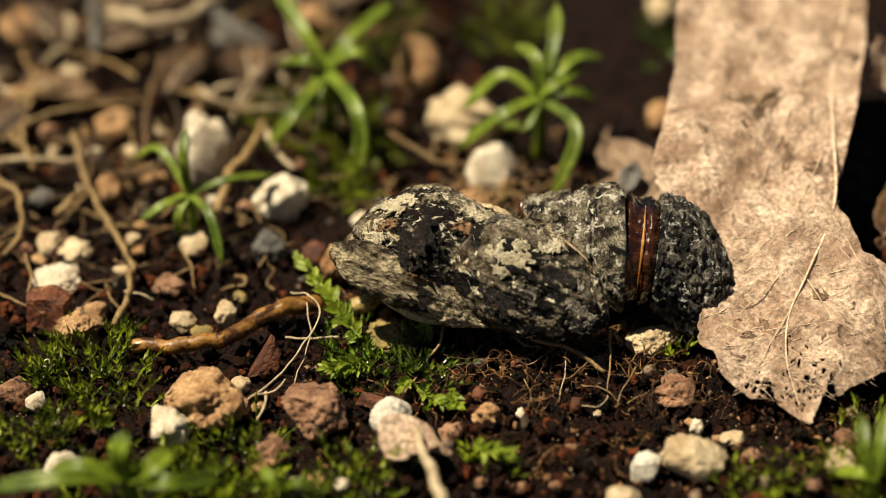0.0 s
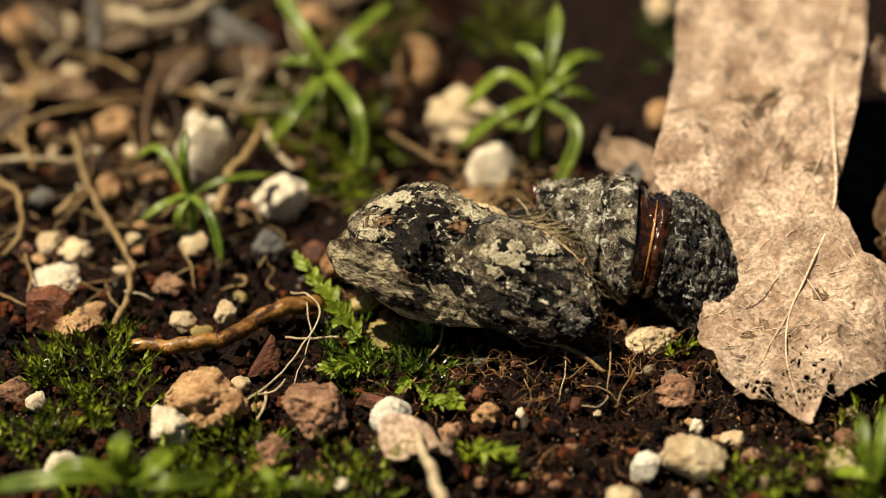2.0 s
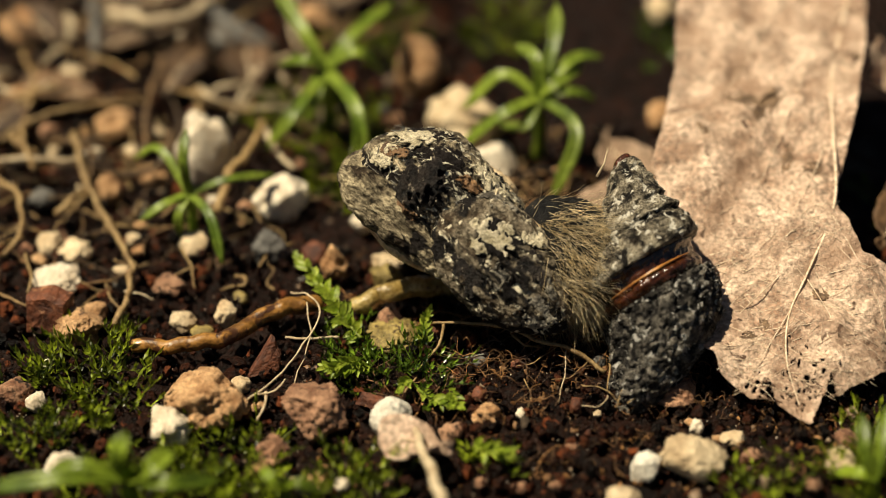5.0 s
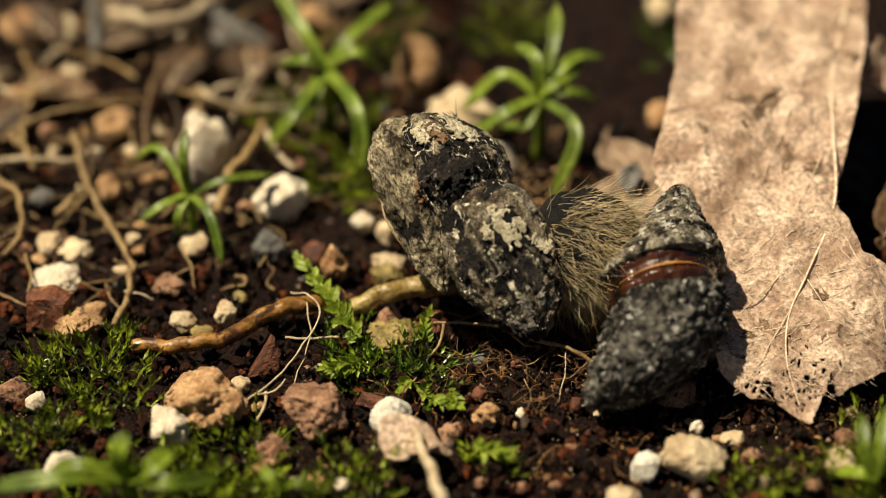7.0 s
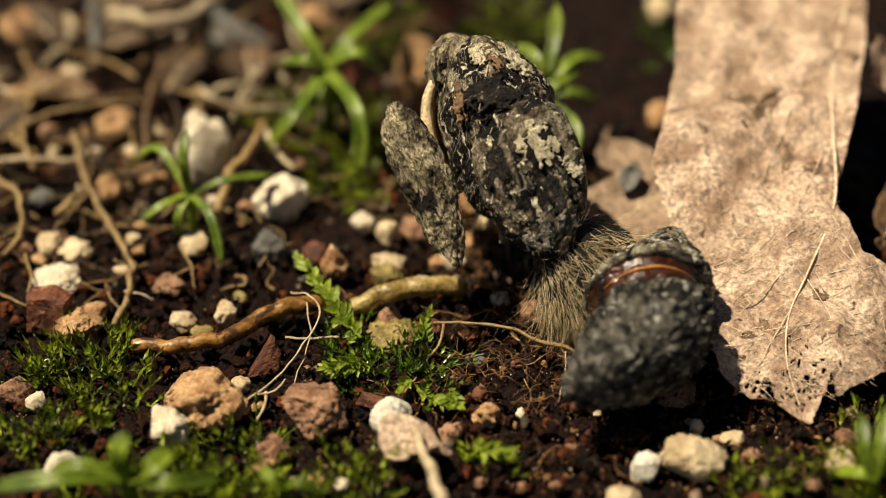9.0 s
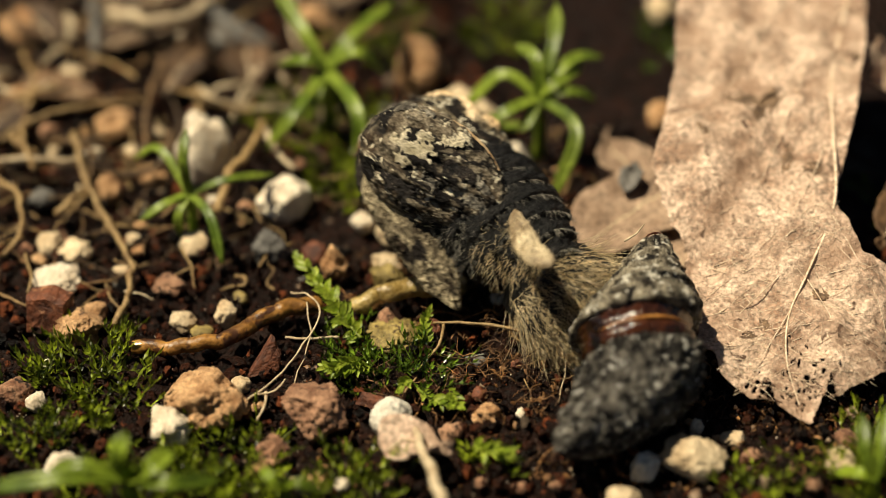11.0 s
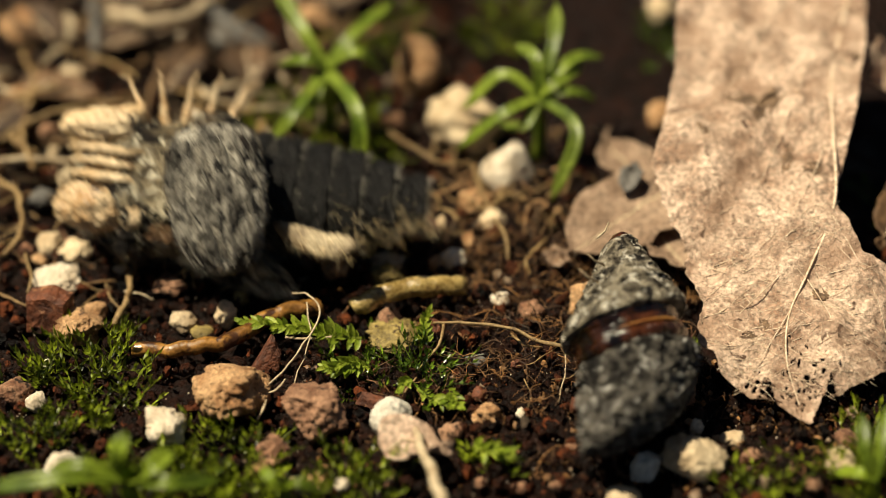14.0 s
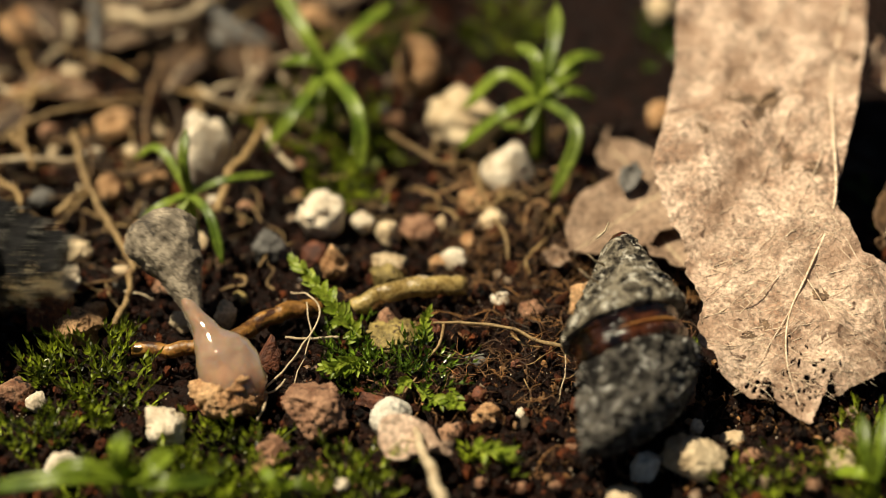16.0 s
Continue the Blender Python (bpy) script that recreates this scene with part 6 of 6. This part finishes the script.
    walk(bud, [
    (0, at(-5.53, 2.60, -0.15, 0.0, -8.0, 0.0)),
    (1.5, at(-5.56, 2.60, -0.15, 0.0, -9.0, 0.0)),
    (2.5, at(-5.63, 2.60, -0.08, -0.0, -9.0, 0.0)),
    (3, at(-5.67, 2.60, -0.01, 0.0, -10.0, -0.0)),
    (3.5, at(-6.17, 2.60, 0.69, 0.0, -7.0, 0.0)),
    (4, at(-6.00, 2.60, 0.38, -0.0, -2.0, 0.0)),
    (4.2, at(-6.08, 2.60, 0.23, -0.0, -2.0, 0.0)),
    (6.3, at(-5.26, 2.60, 0.02, -0.0, -6.0, 0.0)),
    (6.5, at(-5.14, 2.60, 0.22, 0.0, -6.0, 0.0)),
    (7, at(-4.90, 2.60, 0.54, -0.0, -5.0, -0.0)),
    (7.5, at(-5.02, 2.60, 0.33, 0.0, -6.0, 0.0)),
    (8, at(-4.56, 2.60, -0.10, 0.0, -2.0, -0.0)),
    (8.5, at(-5.06, 2.60, -0.50, 0.0, -1.0, -0.0)),
    (8.8, at(-5.64, 2.60, 1.53, 0.0, -1.0, 0.0)),
    (9, at(-5.91, 2.60, 1.35, 0.0, -1.0, 0.0)),
    (9.2, at(-5.66, 2.60, 1.46, 0.0, -1.0, 0.0)),
    (11.3, at(-12.54, 1.98, 2.97, 73.9, 1.6, -16.2)),
    (11.5, at(-12.81, 1.46, 2.91, 71.0, 1.3, -13.3)),
    (11.8, at(-10.56, 1.60, 0.70, 62.5, 1.6, -5.8)),
    (12, at(-10.03, 3.98, 1.74, 62.9, 4.9, -13.4)),
    (12.5, at(-9.54, 4.41, 1.99, 64.0, 8.6, -22.8)),
    (13, at(-8.43, 3.69, 1.74, 62.7, 9.6, -25.1)),
    (13.5, at(-10.05, 3.59, 1.70, 61.4, 6.3, -15.9)),
    (14, at(-10.37, 4.35, 2.01, 61.3, 6.9, -17.4)),
    (14.3, at(-9.62, 3.54, 1.69, 61.3, 6.9, -17.4)),
    (14.5, at(-11.23, 4.76, 2.16, 60.9, 4.0, -10.2)),
    (15, at(-10.84, 3.36, 1.58, 60.8, 2.2, -5.8)),
    (15.3, at(-7.15, 3.88, 1.78, 60.8, 2.2, -5.8)),
    (15.6, at(-2.90, 4.79, 2.13, 60.8, 2.2, -5.8)),
    (16, at(-7.32, 3.85, 1.76, 60.8, 2.2, -5.8))])
    walk(waist, [
    (0, at(-4.20, -2.00, -0.25, 0.0, -8.0, 0.0)),
    (1.5, at(-4.35, -2.00, -0.32, -0.0, -13.0, 0.0)),
    (2.5, at(-6.60, -2.60, 1.50, -0.0, -12.3, -0.0)),
    (3, at(-7.30, -2.40, 2.20, 0.0, -12.0, -0.0)),
    (3.5, at(-7.40, -1.20, 3.00, -0.0, -10.0, 0.0)),
    (4, at(-7.80, 0.80, 2.60, -0.0, -5.0, 0.0)),
    (4.2, at(-7.92, 1.20, 1.11, -0.0, -10.0, 0.0)),
    (6.3, at(-7.46, 1.20, 4.41, 0.0, 32.0, 0.0)),
    (6.5, at(-6.84, 1.20, 5.08, 0.0, 36.0, 0.0)),
    (7, at(-6.42, 1.20, 5.13, 0.0, 40.0, -0.0)),
    (7.5, at(-7.08, 1.20, 4.55, 0.0, 36.0, 0.0)),
    (8, at(-6.11, 1.20, 1.94, 0.0, 30.0, -0.0)),
    (8.5, at(-6.74, 1.20, 1.86, 0.0, 21.0, -0.0)),
    (8.8, at(-9.32, 1.20, 1.85, 0.0, 27.0, 0.0)),
    (9, at(-10.13, 1.20, 3.19, 0.0, 25.0, 0.0)),
    (9.2, at(-10.04, 1.20, 1.17, 0.0, 22.0, 0.0)),
    (11.3, at(-13.02, -0.99, -3.90, 47.3, -26.6, 33.8)),
    (11.5, at(-14.68, -1.21, -4.70, 47.3, -26.6, 33.8)),
    (11.8, at(-1.20, -0.00, -0.00, 0.0, -0.0, -0.0)),
    (12, at(-1.20, -0.00, 0.00, 0.0, -0.0, 0.0)),
    (12.5, at(-1.20, -0.00, 0.00, -0.0, -0.0, 0.0)),
    (13, at(-1.20, 0.00, -0.00, 0.0, -0.0, -0.0)),
    (13.5, at(-1.20, -0.00, 0.00, 0.0, -0.0, -0.0)),
    (14, at(-1.20, 0.00, 0.00, 0.0, 0.0, 0.0)),
    (14.3, at(-1.20, 0.00, 0.00, 0.0, 0.0, 0.0)),
    (14.5, at(-1.20, 0.00, 0.00, 0.0, -0.0, 0.0)),
    (15, at(-1.20, 0.00, -0.00, -0.0, -0.0, 0.0)),
    (15.3, at(-1.20, 0.00, -0.00, -0.0, -0.0, 0.0)),
    (15.6, at(-1.20, -0.00, 0.00, -0.0, -0.0, 0.0)),
    (16, at(-1.20, -0.00, 0.00, -0.0, -0.0, 0.0))])
    walk(tail_end, [
    (0, at(-2.00, 0.00, -0.00, 0.0, -0.0, 0.0)),
    (1.5, at(-2.00, 0.00, -0.00, 0.0, -0.0, 0.0)),
    (2.5, at(-2.00, 0.00, -0.00, 0.0, -0.0, 0.0)),
    (3, at(-2.00, -0.00, 0.00, 0.0, 0.0, -0.0)),
    (3.5, at(-2.00, -0.00, -0.00, -0.0, -0.0, 0.0)),
    (4, at(-2.00, 0.00, 0.00, -0.0, -0.0, 0.0)),
    (4.2, at(-2.00, 0.00, -0.00, -0.0, -0.0, 0.0)),
    (6.3, at(-2.00, 0.00, 0.00, 0.0, 0.0, 0.0)),
    (6.5, at(-2.00, 0.00, -0.00, 0.0, -0.0, 0.0)),
    (7, at(-2.00, 0.00, 0.00, 0.0, -0.0, -0.0)),
    (7.5, at(-2.00, -0.00, -0.00, 0.0, -0.0, 0.0)),
    (8, at(-2.00, 0.00, 0.00, 0.0, -0.0, -0.0)),
    (8.5, at(-2.00, -0.00, 0.00, 0.0, -0.0, 0.0)),
    (8.8, at(-2.00, 0.00, -0.00, 0.0, -0.0, 0.0)),
    (9, at(-2.00, 0.00, 0.00, 0.0, 0.0, 0.0)),
    (9.2, at(-2.00, 0.00, 0.00, 0.0, 0.0, 0.0)),
    (11.3, at(-2.00, 0.00, 0.00, 0.0, -0.0, 0.0)),
    (11.5, at(-2.00, 0.00, 0.00, 0.0, -0.0, 0.0)),
    (11.8, at(-2.00, 0.00, -0.00, 0.0, -0.0, -0.0)),
    (12, at(-2.00, -0.00, 0.00, 0.0, -0.0, 0.0)),
    (12.5, at(-2.00, -0.00, 0.00, -0.0, -0.0, 0.0)),
    (13, at(-2.00, 0.00, -0.00, 0.0, -0.0, -0.0)),
    (13.5, at(-2.00, -0.00, 0.00, 0.0, -0.0, -0.0)),
    (14, at(-2.00, 0.00, 0.00, 0.0, 0.0, 0.0)),
    (14.3, at(-2.00, -0.00, -0.00, 0.0, 0.0, 0.0)),
    (14.5, at(-10.60, 0.60, -0.50, 65.5, -5.5, -24.9)),
    (15, at(-14.10, 0.80, 0.10, 78.0, -10.2, -48.2)),
    (15.3, at(-16.18, 0.81, 0.93, 80.0, -10.5, -52.1)),
    (15.6, at(-16.51, 0.74, 0.90, 80.0, -10.5, -52.1)),
    (16, at(-21.96, -0.94, 0.25, 77.0, -10.1, -46.3))])
    # the abdomen slides out ring by ring
    for k, ring in enumerate(abdomen):
        walk(ring, [(t, at(-1.6 - 2.7 * s - k * (0.08 + 2.10 * s), 0, 0)) for t, s in ((0, 0), (9.2, 0.05), (11.3, 0.65), (11.5, 0.7), (11.8, 0.8), (12.5, 0.9), (13, 1), (13.5, 0.95), (14, 0.87), (14.5, 0.75), (15, 0.78), (15.6, 0.8), (16, 0.78))])
    for k, leg in enumerate(legs):
        walk(leg, [(t, at(0.6 - 1.25 * k, -3.0 * s, 1.9 * s, 60, 30 - 14 * k, 0)) for t, s in ((0, 0), (12.5, 0), (13, 0.2), (13.5, 1), (15, 1), (16, 1))])
    for strip in strips:
        walk(strip, [(0, at(-4.2, 0, -1.3)), (9.2, at(-4.2, 0, -1.3)), (11.5, at(-1.8, 0, -1.2)), (12.8, at(-1.6, 0, -1.0)), (13.4, at(0, 0, 0)), (16, at(0, 0, 0))])
    # the tall moss shoot is trodden down and the amber root pressed into the soil
    foot = Vector((-4.77, -8.94, 0.30)) * MM
    walk(SHOOTS[0], [(t, Matrix.Translation(foot) @ at(0, 0, 0, 0, tip, turn) @ Matrix.Translation(-foot)) for t, tip, turn in ((0, 0, 0), (11.5, 0, 0), (11.9, -8, 30), (12.3, -12, 48), (14.1, -12, 48), (14.5, 0, 6), (16, 0, 3))])
    for clump in TRODDEN:
        walk(clump, [(t, at(0, 0, z)) for t, z in ((0, 0), (11.3, 0), (11.9, -0.7), (14.0, -0.7), (14.6, -0.1), (16, 0))])
    walk(AMBER_ROOTS[0], [(t, at(0, 0, z)) for t, z in ((0, 0), (9.2, 0), (11.3, -0.15), (11.9, -0.3), (16, -0.3))])
    walk(drop, [
    (0, at(0.78, -5.65, 3.61, 38.6, -9.4, 172.5)),
    (1.5, at(0.65, -5.59, 3.69, 38.6, -9.4, 172.5)),
    (2.5, at(0.25, -5.59, 3.69, 39.1, -12.5, 170.0)),
    (3, at(0.06, -5.53, 3.77, 39.4, -14.1, 168.7)),
    (3.5, at(-0.52, -4.85, 4.64, 40.8, -19.5, 164.0)),
    (4, at(0.25, -3.76, 6.03, 42.1, -23.2, 160.4)),
    (4.2, at(0.42, -3.66, 6.16, 42.1, -23.2, 160.4)),
    (6.3, at(0.58, -3.89, 5.86, 51.8, -38.4, 141.8)),
    (6.5, at(0.71, -3.91, 5.84, 54.4, -40.8, 137.6)),
    (7, at(0.94, -3.92, 5.83, 57.4, -43.0, 133.2)),
    (7.5, at(0.84, -3.81, 5.97, 54.4, -40.8, 137.6)),
    (8, at(4.27, -3.20, 6.74, 57.4, -43.0, 133.2)),
    (8.5, at(4.91, -2.80, 7.27, 58.2, -43.6, 132.0)),
    (8.8, at(5.80, -1.48, 8.96, 63.4, -46.5, 124.6)),
    (9, at(4.99, -1.38, 9.08, 71.7, -49.6, 113.5)),
    (9.2, at(5.88, -1.17, 9.34, 68.4, -48.5, 117.8)),
    (11.3, at(-1.34, 0.62, 5.40, -5.8, 0.0, 124.4)),
    (11.5, at(-3.00, 1.21, 5.40, -5.8, 0.0, 124.4)),
    (11.8, at(-7.01, 2.68, 3.91, -15.6, 0.0, 142.9)),
    (12, at(-10.28, 1.51, 3.92, -20.4, -0.0, 161.0)),
    (12.5, at(-12.89, 1.91, 3.92, -21.3, 0.0, 167.1)),
    (13, at(-17.15, -1.73, 3.92, -21.8, 0.0, 173.5)),
    (13.5, at(-16.18, 0.27, 3.92, -21.8, 0.0, 173.5)),
    (14, at(-16.55, 0.59, 3.92, -21.9, -0.0, 175.1)),
    (14.3, at(-12.61, -8.91, 2.00, 97.9, -3.5, 83.3)),
    (14.5, at(-12.10, -13.51, 1.90, 99.4, -3.3, 82.0)),
    (15, at(-12.10, -13.51, 1.90, 75.1, -42.2, 108.9)),
    (15.3, at(-12.10, -13.51, 1.90, 62.4, -37.1, 125.7)),
    (15.6, at(-12.10, -13.51, 1.90, 62.4, -37.1, 125.7)),
    (16, at(-12.10, -13.51, 1.90, 62.4, -37.1, 125.7))])
    walk(STONES[1], [(0, at(-13.48, -14.68, soil(-13.48, -14.68) + 0.97, 0, 0, 12)), (12, at(-13.48, -14.68, soil(-13.48, -14.68) + 0.97, 0, 0, 12)), (12.5, at(-12.96, -14.01, soil(-12.96, -14.01) + 0.97, 0, 12, 37)), (13.5, at(-12.83, -14.11, soil(-12.83, -14.11) + 0.97, 0, 15, 42)), (14, at(-12.10, -13.97, soil(-12.10, -13.97) + 0.97, 0, 30, 72)), (14.5, at(-12.25, -14.11, soil(-12.25, -14.11) + 0.97, 0, 35, 82)), (16, at(-12.25, -14.11, soil(-12.25, -14.11) + 0.97, 0, 35, 82))])
    walk(STONES[13], [(0, at(-10.18, 4.30, soil(-10.18, 4.30) + 0.90, 0, 0, 16)), (9.2, at(-10.18, 4.30, soil(-10.18, 4.30) + 0.90, 0, 0, 16)), (11.3, at(-9.81, 4.06, soil(-9.81, 4.06) + 0.90, 0, 5, 26)), (12, at(-7.97, 3.11, soil(-7.97, 3.11) + 0.90, 0, 15, 46)), (14.3, at(-7.45, 2.65, soil(-7.45, 2.65) + 0.85, 0, 20, 56)), (16, at(-7.45, 2.65, soil(-7.45, 2.65) + 0.85, 0, 20, 56))])
    walk(STONES[14], [(0, at(3.21, 7.21, soil(3.21, 7.21) + 1.01, 0, 0, -7)), (9.2, at(3.21, 7.21, soil(3.21, 7.21) + 1.01, 0, 0, -7)), (11.3, at(4.30, 7.21, soil(4.30, 7.21) + 1.01, 0, 10, 13)), (11.8, at(4.23, 7.21, soil(4.23, 7.21) + 1.01, 0, 17, 28)), (16, at(4.23, 7.21, soil(4.23, 7.21) + 1.01, 0, 17, 28))])
    walk(STONES[3], [(0, at(-15.25, -16.83, soil(-15.25, -16.83) + 0.67, 0, 0, -34)), (11.6, at(-15.25, -16.83, soil(-15.25, -16.83) + 0.67, 0, 0, -34)), (12, at(-15.53, -16.83, soil(-15.53, -16.83) + 0.67, 0, 6, -22)), (16, at(-15.53, -16.83, soil(-15.53, -16.83) + 0.67, 0, 6, -22))])


motions()
